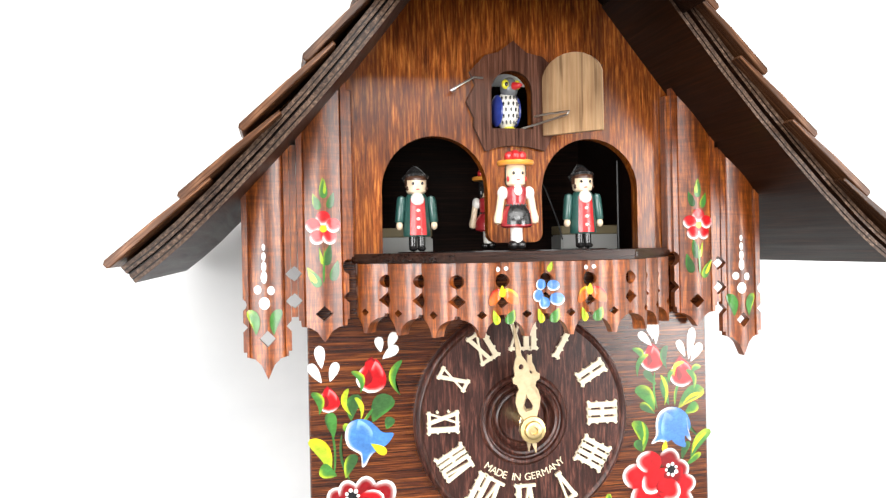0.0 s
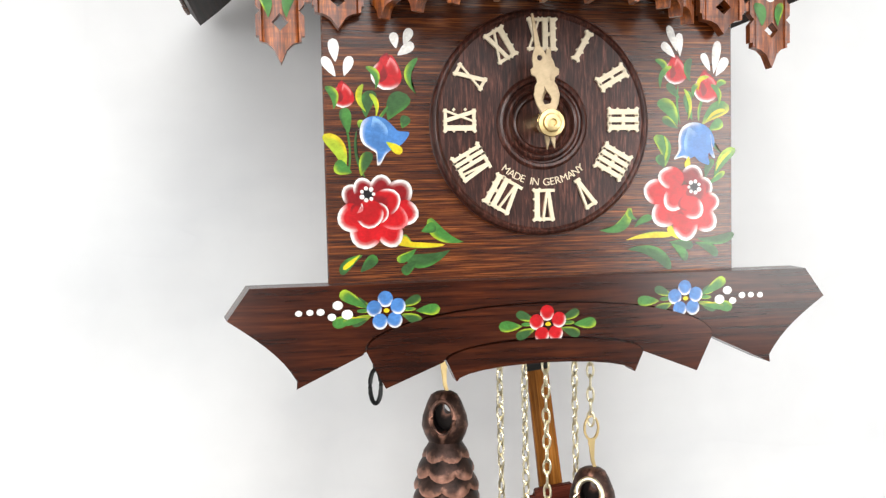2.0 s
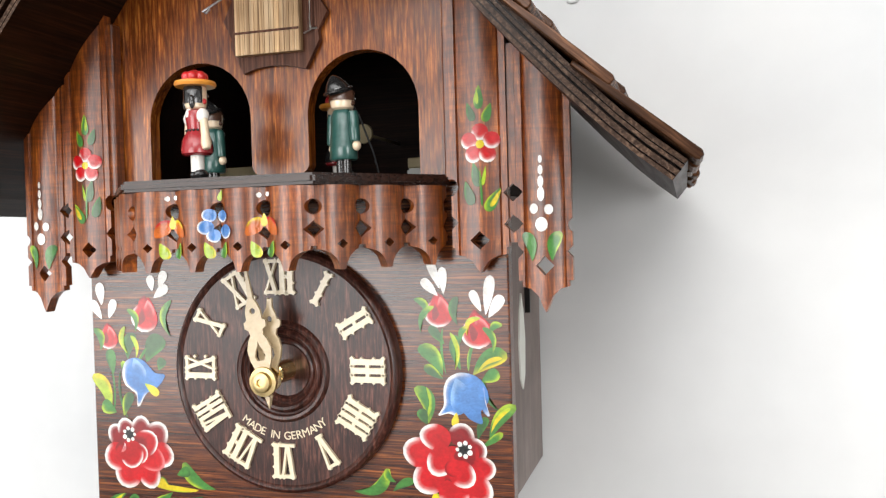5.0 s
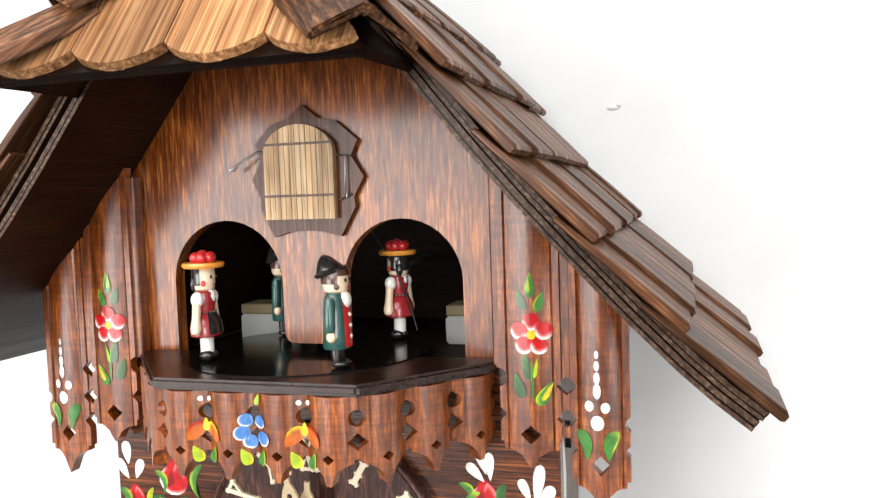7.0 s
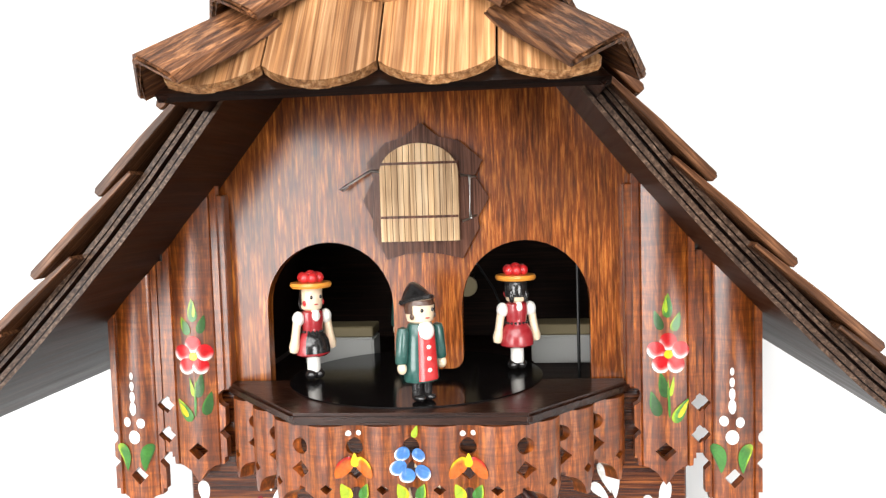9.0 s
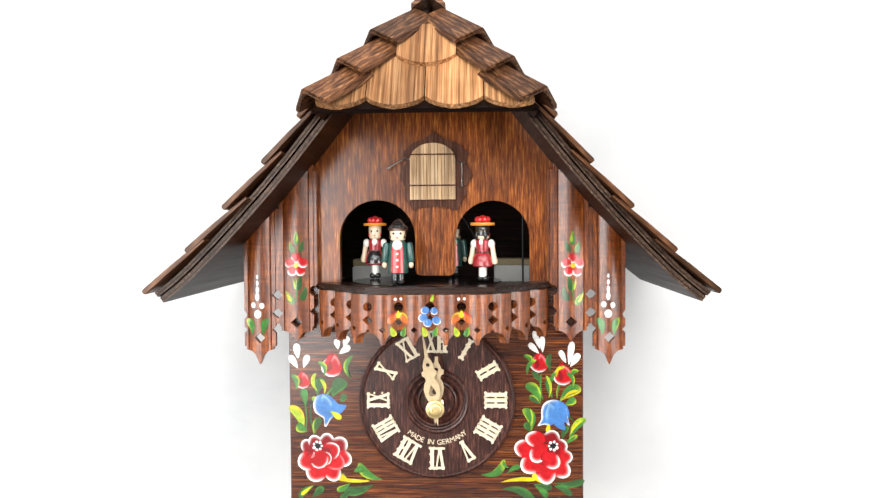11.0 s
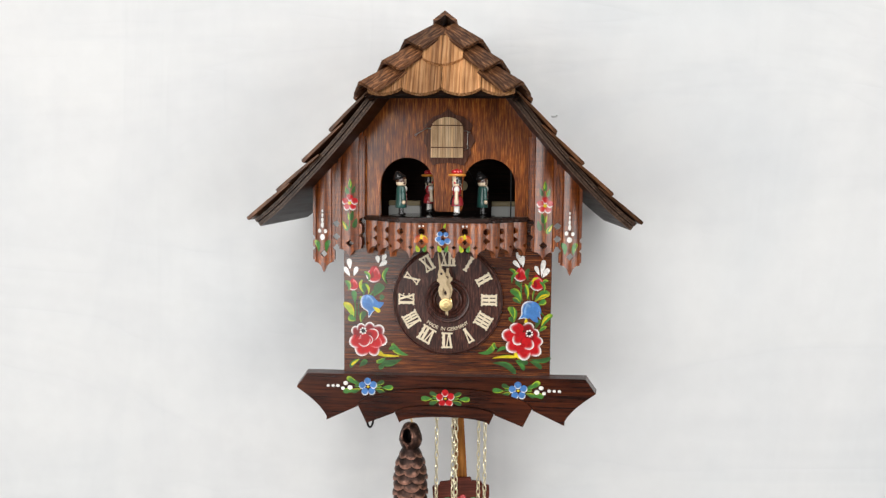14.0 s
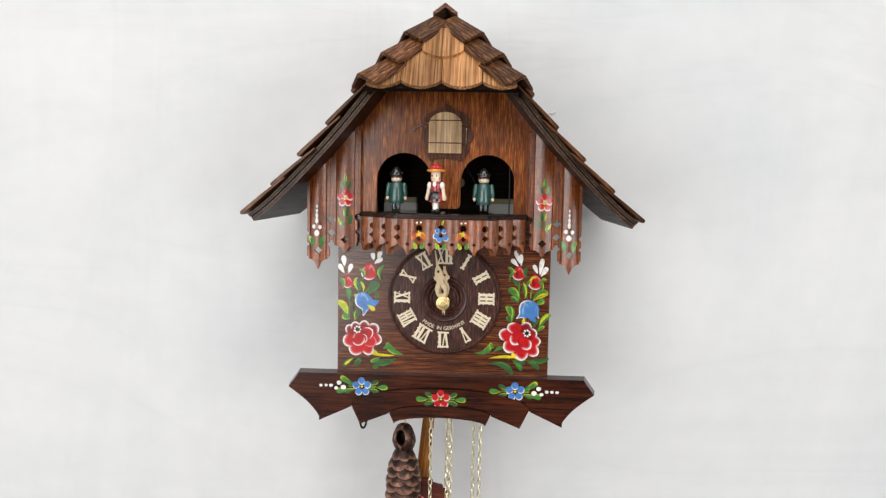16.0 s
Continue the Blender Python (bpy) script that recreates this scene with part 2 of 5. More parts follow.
def part(name, bm, material, parent=None, label="", smooth=False):
    """Links a bmesh as one mesh object under a thing or under a part."""
    bmesh.ops.recalc_face_normals(bm, faces=bm.faces[:])
    me = bpy.data.meshes.new(name)
    for f in bm.faces:
        f.smooth = smooth
    bm.to_mesh(me)
    bm.free()
    for key in material if isinstance(material, (list, tuple)) else [material]:
        me.materials.append(MATS[key])
    ob = new(name, me)
    ob.parent = parent
    if label:
        ob["label"] = label
    if smooth:
        me.set_sharp_from_angle(angle=radians(38))
    return ob


def prism(bm, pts, y0, y1, mi=0):
    """A slab with the outline pts in the x-z plane, from y0 to y1."""
    a = [bm.verts.new((x * MM, y0 * MM, z * MM)) for x, z in pts]
    b = [bm.verts.new((x * MM, y1 * MM, z * MM)) for x, z in pts]
    n = len(pts)
    faces = [bm.faces.new(a), bm.faces.new(b[::-1])]
    faces += [bm.faces.new((a[i], b[i], b[(i + 1) % n], a[(i + 1) % n])) for i in range(n)]
    for f in faces:
        f.material_index = mi
    return faces


def column(bm, pts, z0, z1, mi=0):
    """An upright with the outline pts in the x-y plane, from z0 to z1."""
    a = [bm.verts.new((x * MM, y * MM, z0 * MM)) for x, y in pts]
    b = [bm.verts.new((x * MM, y * MM, z1 * MM)) for x, y in pts]
    n = len(pts)
    faces = [bm.faces.new(a[::-1]), bm.faces.new(b)]
    faces += [bm.faces.new((a[i], a[(i + 1) % n], b[(i + 1) % n], b[i])) for i in range(n)]
    for f in faces:
        f.material_index = mi
    return faces


def box(bm, x0, x1, y0, y1, z0, z1, mi=0):
    return prism(bm, [(x0, z0), (x1, z0), (x1, z1), (x0, z1)], y0, y1, mi)


def cut(bm, cutter):
    """The solid bm less the solids of cutter."""
    obs = []
    for some in (bm, cutter):
        bmesh.ops.recalc_face_normals(some, faces=some.faces[:])
        me = bpy.data.meshes.new("cut")
        some.to_mesh(me)
        some.free()
        obs.append(new("cut", me))
    mod = obs[0].modifiers.new("cut", "BOOLEAN")
    mod.operation, mod.object, mod.solver = "DIFFERENCE", obs[1], "EXACT"
    me = bpy.data.meshes.new_from_object(obs[0].evaluated_get(bpy.context.evaluated_depsgraph_get()))
    out = bmesh.new()
    out.from_mesh(me)
    for ob in obs:
        old = ob.data
        bpy.data.objects.remove(ob)
        bpy.data.meshes.remove(old)
    bpy.data.meshes.remove(me)
    return out


def arc(cx, cz, rx, rz, a0, a1, n):
    return [(cx + rx * math.cos(radians(a0 + (a1 - a0) * i / n)), cz + rz * math.sin(radians(a0 + (a1 - a0) * i / n))) for i in range(n + 1)]


def disc(cx, cz, r, n=20):
    return arc(cx, cz, r, r, 0, 360 - 360 / n, n - 1)


def diamond(cx, cz, r, rz=None):
    rz = rz or r
    return [(cx - r, cz), (cx, cz - rz), (cx + r, cz), (cx, cz + rz)]


def lathe(bm, profile, m=None, seg=20, mi=0, squash=1.0):
    """A turned body about z: profile of (radius, z) in millimetres, moved by the matrix m."""
    m = m or Matrix.Identity(4)
    rings = []
    for r, z in profile:
        if r < 1e-6:
            rings.append([bm.verts.new(m @ Vector((0, 0, z * MM)))])
        else:
            rings.append([bm.verts.new(m @ Vector((r * MM * math.cos(k * math.tau / seg), squash * r * MM * math.sin(k * math.tau / seg), z * MM))) for k in range(seg)])
    for a, b in zip(rings, rings[1:]):
        for k in range(seg):
            q = (k + 1) % seg
            if len(a) == 1 and len(b) == 1:
                continue
            vs = (a[0], b[k], b[q]) if len(a) == 1 else (a[k], a[q], b[0]) if len(b) == 1 else (a[k], a[q], b[q], b[k])
            bm.faces.new(vs).material_index = mi
    for ring, flip in ((rings[0], True), (rings[-1], False)):
        if len(ring) > 1:
            bm.faces.new(ring[::-1] if flip else ring).material_index = mi


def ball(bm, c, r, mi=0, seg=14, rings=8):
    """An ellipsoid at c with the radii r, in millimetres."""
    r = r if isinstance(r, tuple) else (r, r, r)
    m = Matrix.Translation([v * MM for v in c]) @ Matrix.Diagonal((*r, 1))
    lathe(bm, [(math.sin(math.pi * k / rings) if 0 < k < rings else 0, -math.cos(math.pi * k / rings)) for k in range(rings + 1)], m, seg, mi)


def tube(bm, path, r, seg=8, mi=0, closed=False):
    """A round wire along path, in millimetres."""
    pts = [Vector(p) * MM for p in path]
    n, rings = len(pts), []
    for i, p in enumerate(pts):
        a, b = (pts[(i - 1) % n], pts[(i + 1) % n]) if closed else (pts[max(i - 1, 0)], pts[min(i + 1, n - 1)])
        q = (b - a).to_track_quat("Z", "Y").to_matrix()
        rings.append([bm.verts.new(p + q @ Vector((r * MM * math.cos(k * math.tau / seg), r * MM * math.sin(k * math.tau / seg), 0))) for k in range(seg)])
    for i in range(n if closed else n - 1):
        a, b = rings[i], rings[(i + 1) % n]
        for k in range(seg):
            bm.faces.new((a[k], a[(k + 1) % seg], b[(k + 1) % seg], b[k])).material_index = mi
    if not closed:
        bm.faces.new(rings[0][::-1]).material_index = mi
        bm.faces.new(rings[-1]).material_index = mi


PIGMENT = {
    "pink": (0.72, 0.20, 0.20), "red": (0.50, 0.006, 0.010), "deep_red": (0.22, 0.004, 0.007), "white": (0.86, 0.84, 0.80), "blue": (0.065, 0.20, 0.50), "light_blue": (0.22, 0.42, 0.72),
    "green": (0.055, 0.20, 0.035), "dark_green": (0.035, 0.10, 0.028), "lime": (0.38, 0.52, 0.03), "yellow": (0.72, 0.56, 0.015), "orange": (0.56, 0.13, 0.018), "black": (0.012, 0.012, 0.014)}


class Brush:
    """Strokes of two-toned paint laid one over another on a face that looks along -y."""

    def __init__(self, y):
        self.bm, self.n = bmesh.new(), 0
        self.layer = self.bm.loops.layers.float_color.new("pigment")
        self.curved = callable(y)
        self.y = y if self.curved else lambda x: y

    def shape(self, pts, colour, rim=None, toward=270.0, depth=0.75):
        """A stroke that turns into the colour rim along the edge on the side toward."""
        self.n += 1
        up = 0.06 + 0.012 * self.n if self.curved else 0.03 + 0.006 * self.n
        mx, mz = sum(p[0] for p in pts) / len(pts), sum(p[1] for p in pts) / len(pts)
        base, edge = PIGMENT[colour], PIGMENT[rim or colour]
        tx, tz = math.cos(radians(toward)), math.sin(radians(toward))
        tint = {}

        def vert(x, z, w):
            d = math.hypot(x - mx, z - mz) or 1.0
            k = w * min(max(((x - mx) / d * tx + (z - mz) / d * tz + 0.1) / 0.75, 0.0), 1.0)
            v = self.bm.verts.new((x * MM, (self.y(x) - up) * MM, z * MM))
            tint[v] = (*(a + (b - a) * k for a, b in zip(base, edge)), 1.0)
            return v

        rings = [[vert(mx + (x - mx) * f, mz + (z - mz) * f, w) for x, z in pts] for f, w in ((1.0, 1.0), (1 - 0.26 * depth, 0.85), (1 - 0.48 * depth, 0.2), (1 - 0.8 * depth, 0.0))]
        mid = vert(mx, mz, 0.0)
        n = len(pts)
        faces = []
        for a, b in zip(rings, rings[1:]):
            faces += [self.bm.faces.new((a[i], a[(i + 1) % n], b[(i + 1) % n], b[i])) for i in range(n)]
        faces += [self.bm.faces.new((mid, rings[-1][i], rings[-1][(i + 1) % n])) for i in range(n)]
        for f in faces:
            for loop in f.loops:
                loop[self.layer] = tint[loop.vert]

    def smooth_shape(self, pts, colour, rim=None, toward=270.0, depth=0.75):
        """A closed curve through the points."""
        n, out = len(pts), []
        for i in range(n):
            p0, p1, p2, p3 = (pts[(i + k) % n] for k in (-1, 0, 1, 2))
            for t in (0.0, 0.25, 0.5, 0.75):
                out.append(tuple(0.5 * (2 * b + (c - a) * t + (2 * a - 5 * b + 4 * c - d) * t * t + (3 * b - a - 3 * c + d) * t**3) for a, b, c, d in zip(p0, p1, p2, p3)))
        self.shape(out, colour, rim, toward, depth)

    def leaf(self, x, z, length, width, angle, colour, bend=0.0, blunt=0.6, rim=None, toward=None, depth=0.75):
        """A drop-shaped stroke; its thin end points along the angle."""
        ca, sa = math.cos(radians(angle)), math.sin(radians(angle))
        left, right = [], []
        for i in range(21):
            t = i / 20
            w = width / 2 * math.sin(math.pi * t**blunt) ** (0.5 if blunt > 0.89 else 0.8)
            u, v = (t - 0.5) * length, bend * length * (t - 0.5) ** 2 * 4
            left.append((x + u * ca - (v + w) * sa, z + u * sa + (v + w) * ca))
            right.append((x + u * ca - (v - w) * sa, z + u * sa + (v - w) * ca))
        self.shape(left + right[-2:0:-1], colour, rim, angle if toward is None else toward, depth)

    def dot(self, x, z, r, colour, rz=None, rim=None, toward=270.0, depth=0.75):
        self.shape(arc(x, z, r, rz or r, 0, 337.5, 15), colour, rim, toward, depth)

    def done(self, name, parent, label):
        bm = self.bm
        me = bpy.data.meshes.new(name)
        bm.normal_update()
        for f in bm.faces:
            f.smooth = True
            if f.normal.y > 0:
                f.normal_flip()
        bm.to_mesh(me)
        bm.free()
        me.materials.append(MATS["brush_paint"])
        ob = new(name, me)
        ob.parent = parent
        ob["label"] = label
        return ob


# ---- the room ----
def room():
    def slab(name, x0, x1, y0, y1, z0, z1, material, label):
        bm = bmesh.new()
        box(bm, x0 * 1000, x1 * 1000, y0 * 1000, y1 * 1000, z0 * 1000, z1 * 1000)
        return tagged(part(name, bm, material), label, name.split("_")[0], kind="structure")

    slab("wall_north", -2.4, 2.4, 0.135, 0.26, 0, 3.0, "white_plaster", "white uneven plaster wall behind the hanging clock")
    bm = bmesh.new()
    ball(bm, (99, 134.6, 167), (3.2, 0.9, 1.3), 0)
    ball(bm, (101.5, 134.4, 168), (1.2, 1.4, 0.9), 0)
    bm.transform(pose(0, 0, 1.6))
    tagged(part("wall_chip", bm, "white_plaster", None, "", True), "small loose plaster chip on the white wall", "plaster chip")
    slab("wall_south", -2.4, 2.4, -3.12, -3.0, 0, 3.0, "room_paint", "unseen plain dark grey wall that keeps reflections low")
    slab("wall_east", 2.4, 2.52, -3.0, 0.135, 0, 3.0, "side_paint", "unseen plain white wall that bounces light")
    slab("wall_west", -2.52, -2.4, -3.0, 0.135, 0, 3.0, "side_paint", "unseen plain white wall that bounces light")
    slab("floor", -2.4, 2.4, -3.0, 0.135, -0.1, 0, "room_floor", "plain brown wooden floor of the room")
    slab("ceiling", -2.4, 2.4, -3.0, 0.135, 3.0, 3.1, "side_paint", "unseen plain white ceiling that bounces light")


room()

# ---- the clock ----
clock = tagged(new("cuckoo_clock"), "carved and hand-painted dark wooden chalet cuckoo clock on a white wall", "cuckoo clock")
clock.location = (0, 0, 1.6)


def mirrored(pts):
    return [(-x, z) for x, z in reversed(pts)]


# underside of one roof slope, from the eave up, flaring outwards
SLOPE = [(-148.5, 63.5), (-139, 71), (-130, 79), (-116, 93), (-101, 109), (-87, 124.5), (-73, 141), (-61, 156), (-50, 170), (-43, 179)]


def offset(pts, d):
    """The line pts, moved d to its left side."""
    out = []
    for i, (x, z) in enumerate(pts):
        (x0, z0), (x1, z1) = pts[max(i - 1, 0)], pts[min(i + 1, len(pts) - 1)]
        n = math.hypot(x1 - x0, z1 - z0)
        out.append((x - (z1 - z0) / n * d, z + (x1 - x0) / n * d))
    return out


def boards():
    bm = bmesh.new()
    box(bm, -89, 90.5, 0, 7, -70, 69)
    bmesh.ops.bevel(bm, geom=bm.edges[:], offset=0.0006, segments=1, affect="EDGES")
    front = part("front_board", bm, "front_wood", clock, "dark stained front board with horizontal grain")
    # upper board with two arched windows joined under a hanging pillar, and the bird's opening
    bm = bmesh.new()
    top = [(x, z) for x, z in SLOPE if x > -80]
    outline = [(-76, 69.5), (76, 69.5), (76, 138)] + [(-x, z + 1) for x, z in top] + [(0, 219)] + [(x, z + 1) for x, z in top[::-1]] + [(-76, 138)]
    prism(bm, outline, 0, 6)
    c = bmesh.new()
    prism(c, [(-57, 60)] + [(-57, 98)] + arc(-34, 98, 23, 23, 180, 0, 18)[1:-1] + [(-11, 98), (-11, 79)] + arc(-7, 79, 4, 4, 180, 270, 5)[1:]
          + arc(9.5, 79, 4, 4, 270, 360, 5) + [(13.5, 98)] + arc(36, 98, 22.3, 22.3, 180, 0, 18)[1:-1] + [(58.3, 98), (58.3, 60)], -20, 30)
    prism(c, [(-9.5, 124), (9.5, 124), (9.5, 140)] + arc(0, 140, 9.5, 9.5, 0, 180, 12)[1:-1] + [(-9.5, 140)], -20, 30)
    part("gable_board", cut(bm, c), "gable_wood", clock, "reddish brown upper board with two arched windows")
    # deep case behind
    bm = bmesh.new()
    box(bm, -78.5, 78.5, 7.5, 130, -66, 66)
    case = part("case", bm, "case_wood", clock, "grey-brown smooth case behind the front board")
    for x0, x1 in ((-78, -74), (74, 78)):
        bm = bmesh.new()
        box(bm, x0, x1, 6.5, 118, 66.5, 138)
        part("case_side", bm, "inside_wood", clock, "side board of the upper case, inner shade in its colour")
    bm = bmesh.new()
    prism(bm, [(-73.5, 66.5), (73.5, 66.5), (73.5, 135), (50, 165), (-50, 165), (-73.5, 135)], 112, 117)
    part("case_back", bm, "inside_wood", clock, "back board of the upper case, inner shade in its colour")
    # side slot plate
    bm = bmesh.new()
    pl = [(75, -16), (80, -22), (85, -16), (87, 0), (84, 14), (80, 22), (76, 14), (73, 0)]
    vs = [bm.verts.new((79.2 * MM, y * MM, z * MM)) for y, z in pl]
    ring = bmesh.ops.extrude_face_region(bm, geom=[bm.faces.new(vs)])
    bmesh.ops.translate(bm, vec=(-0.0012, 0, 0), verts=[v for v in ring["geom"] if isinstance(v, bmesh.types.BMVert)])
    part("sound_plate", bm, "grey_plastic", case, "pale oval plate on the side of the case")
    bm = bmesh.new()
    box(bm, 78.2, 81, 91, 93, 12, 24)
    part("switch_lever", bm, "black_metal", case)
    # movement seen through the windows
    for name, x0, x1, label in (("music_movement", -56, -27, "pale grey musical movement inside the case"), ("bellows_box", 38, 69, "pale grey bellows box inside the case")):
        bm = bmesh.new()
        box(bm, x0, x1, 44, 60, 67.2, 78.5)
        bmesh.ops.bevel(bm, geom=bm.edges[:], offset=0.0008, segments=2, affect="EDGES")
        ob = part(name, bm, "dull_grey", clock, label)
        bm = bmesh.new()
        box(bm, x0 + 0.2, x1 - 0.2, 44.5, 60, 78.6, 83)
        bmesh.ops.bevel(bm, geom=bm.edges[:], offset=0.0005, segments=1, affect="EDGES")
        part("top_board", bm, "tan_card", ob, "tan card board")
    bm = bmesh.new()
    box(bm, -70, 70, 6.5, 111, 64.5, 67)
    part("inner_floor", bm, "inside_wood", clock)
    bm = bmesh.new()
    lathe(bm, [(4.4, 0), (4.6, 0.5), (4.4, 1.6), (1.6, 1.9), (0, 1.9)], pose(11 * MM, 64 * MM, 97 * MM, 90), 28)
    tube(bm, [(11, 64, 97), (11, 111.5, 97)], 0.8)
    part("strike_wheel", bm, "tan_card", clock, "small dull tan wheel of the movement inside the case", True)
    bm = bmesh.new()
    tube(bm, [(14, 26, 116), (24, 26, 100), (30, 26, 84), (32, 26, 76)], 0.4)
    part("pull_wire", bm, "black_metal", clock)
    bm = bmesh.new()
    tube(bm, [(55, 14, 68), (55, 14, 112)], 0.6)
    part("guide_rod", bm, "black_metal", clock)
    # narrow uprights between gable and panels
    for x0, x1 in ((-73.5, -69.5), (69.5, 73.5)):
        bm = bmesh.new()
        box(bm, x0, x1, -6, -0.3, 69, 139)
        bmesh.ops.bevel(bm, geom=bm.edges[:], offset=0.0005, segments=1, affect="EDGES")
        part("corner_strip", bm, "panel_wood", clock)
    return front


front_board = boards()


def fluted(x0, x1, back, edge, crown, lip=2.2):
    """Plan of a board with a rounded middle between two narrow lips."""
    pts = [(x0, back), (x1, back), (x1, edge), (x1 - lip, edge), (x1 - lip - 0.4, edge + 0.8)]
    w = x1 - x0 - 2 * lip - 1.6
    pts += [(x1 - lip - 0.8 - w * i / 12, edge - (crown - 0.2) * math.sin(math.pi * i / 12) + 0.2) for i in range(13)]
    return pts + [(x0 + lip + 0.4, edge + 0.8), (x0 + lip, edge), (x0, edge)]


def side_panels():
    made = []
    for s in (-1, 1):
        # inner panel
        bm = bmesh.new()
        a, b = (-92.5, -72) if s < 0 else (72, 92.5)
        column(bm, fluted(a, b, -3.2, -7.2, 1.6), 20, 150)
        c = bmesh.new()
        e, m, i = s * 94, s * 82.3, s * 71.2
        prism(c, [(s * 95, 116), (s * 70, 145), (s * 70, 170), (s * 95, 170)], -30, 10)
        prism(c, diamond(m, 47.5, 3.6, 3.2), -30, 10)
        for z in (64, 53):
            prism(c, diamond(e, z, 3.2, 3.2), -30, 10)
        prism(c, disc(i, 66.5, 3.3, 14), -30, 10)
        prism(c, diamond(i, 54, 3.2), -30, 10)
        for q, far in ((m - 5.6, m - 30), (m + 5.6, m + 30)):
            d = 1 if q > m else -1
            prism(c, [(m, 15), (m, 36)] + [(m + d * (1 + 8.2 * (1 - math.cos(radians(t)))), 36 + 6.5 * math.sin(radians(t))) for t in (15, 40, 65, 90)]
                  + [(m + d * 9.4, 45), (m + d * 14, 45), (m + d * 14, 15)], -30, 10)
        inner = part("inner_panel", cut(bm, c), "panel_wood", clock, "varnished fluted side panel with fretwork edge", True)
        # outer panel
        bm = bmesh.new()
        a, b = (-114.5, -95.5) if s < 0 else (95.5, 114.5)
        column(bm, fluted(a, b, -3.2, -6.6, 1.8), 10, 140)
        c = bmesh.new()
        e, m, i = s * 115, s * 105, s * 94.6
        prism(c, [(s * 116, 93.5), (s * 94, 117), (s * 94, 150), (s * 116, 150)], -30, 10)
        prism(c, diamond(m, 38.2, 3.2, 3.4), -30, 10)
        for z in (64, 53, 43):
            prism(c, diamond(i, z, 3.0, 3.2), -30, 10)
        prism(c, disc(e + s * 0.6, 52, 2.6, 12), -30, 10)
        prism(c, diamond(e + s * 0.4, 43, 2.8), -30, 10)
        for d in (-1, 1):
            prism(c, [(m, 5), (m, 22)] + [(m + d * (0.8 + 7.4 * (1 - math.cos(radians(t)))), 22 + 9 * math.sin(radians(t))) for t in (15, 40, 65, 90)]
                  + [(m + d * 8.2, 33), (m + d * 14, 33), (m + d * 14, 5)], -30, 10)
        outer = part("outer_panel", cut(bm, c), "panel_wood", clock, "varnished fluted outer panel with pointed foot", True)
        made.append((inner, outer))
        # thin moulded strip between the two panels
        bm = bmesh.new()
        box(bm, *sorted((s * 92.7, s * 95.3)), -6.0, -3.4, 46.5, 116)
        c = bmesh.new()
        for z in (64, 53):
            prism(c, diamond(s * 94, z, 3.3, 3.2), -30, 10)
        part("panel_strip", cut(bm, c), "panel_wood", clock)
    return made


panels = side_panels()


def balustrade_face(length, posts, name, label):
    """One face of the balcony front, along x from 0, hanging from z 0."""
    bm = bmesh.new()
    n = posts - 1
    p = length / n
    pts = [(length, 2.2), (0, 2.2)]
    for k in range(n):
        pts += [(k * p + 0.02, 1.3), (k * p + 1.5, 0.2)] + [(k * p + 2 + (p - 4) * i / 10, -0.1 - 2.9 * math.sin(math.pi * i / 10) ** 0.7) for i in range(11)] + [(k * p + p - 1.5, 0.2)]
    pts.append((length, 1.3))
    column(bm, pts, -28, 0)
    c = bmesh.new()
    for k in range(posts):
        x = k * p
        prism(c, disc(x, -7, 2.7, 14), -20, 20)
        prism(c, diamond(x, -14.5, 3.1, 3.1), -20, 20)
        prism(c, [(x - p / 2 + 0.9, -35), (x - p / 2 + 0.9, -28)] + arc(x, -27.5, p / 2 - 1.2, 6.4, 172, 100, 5) + [(x - 1.2, -20), (x + 1.2, -20)] + arc(x, -27.5, p / 2 - 1.2, 6.4, 80, 8, 5)
              + [(x + p / 2 - 0.9, -28), (x + p / 2 - 0.9, -35)], -20, 20)
        if k < n:
            prism(c, diamond(x + p / 2, -19.5, 2.0, 1.6), -20, 20)
    return part(name, cut(bm, c), "panel_wood", balcony_shelf, label, True)


bm = bmesh.new()
column(bm, [(-71.5, -0.4), (-71.5, -5), (-36.5, -46), (36.5, -46), (71.5, -5), (71.5, -0.4)], 67.6, 71.4)
bmesh.ops.bevel(bm, geom=bm.edges[:], offset=0.001, segments=2, affect="EDGES")
balcony_shelf = part("balcony_shelf", bm, "shelf_wood", clock, "dark stained balcony floor with a worn front edge")
rail = balustrade_face(70, 5, "balustrade_front", "fluted fretwork balcony front with painted flowers")
rail.matrix_local = pose(-35 * MM, -43.5 * MM, 67.4 * MM)
SIDE = math.hypot(34.5, 39.5)
for s in (-1, 1):
    rail = balustrade_face(SIDE, 4, "balustrade_side", "fluted fretwork balcony side")
    a = math.degrees(math.atan2(39.5, 34.5))
    rail.matrix_local = pose(-69.8 * MM, -3.6 * MM, 67.4 * MM, 0, 0, -a) if s < 0 else pose(35.3 * MM, -43.1 * MM, 67.4 * MM, 0, 0, a)


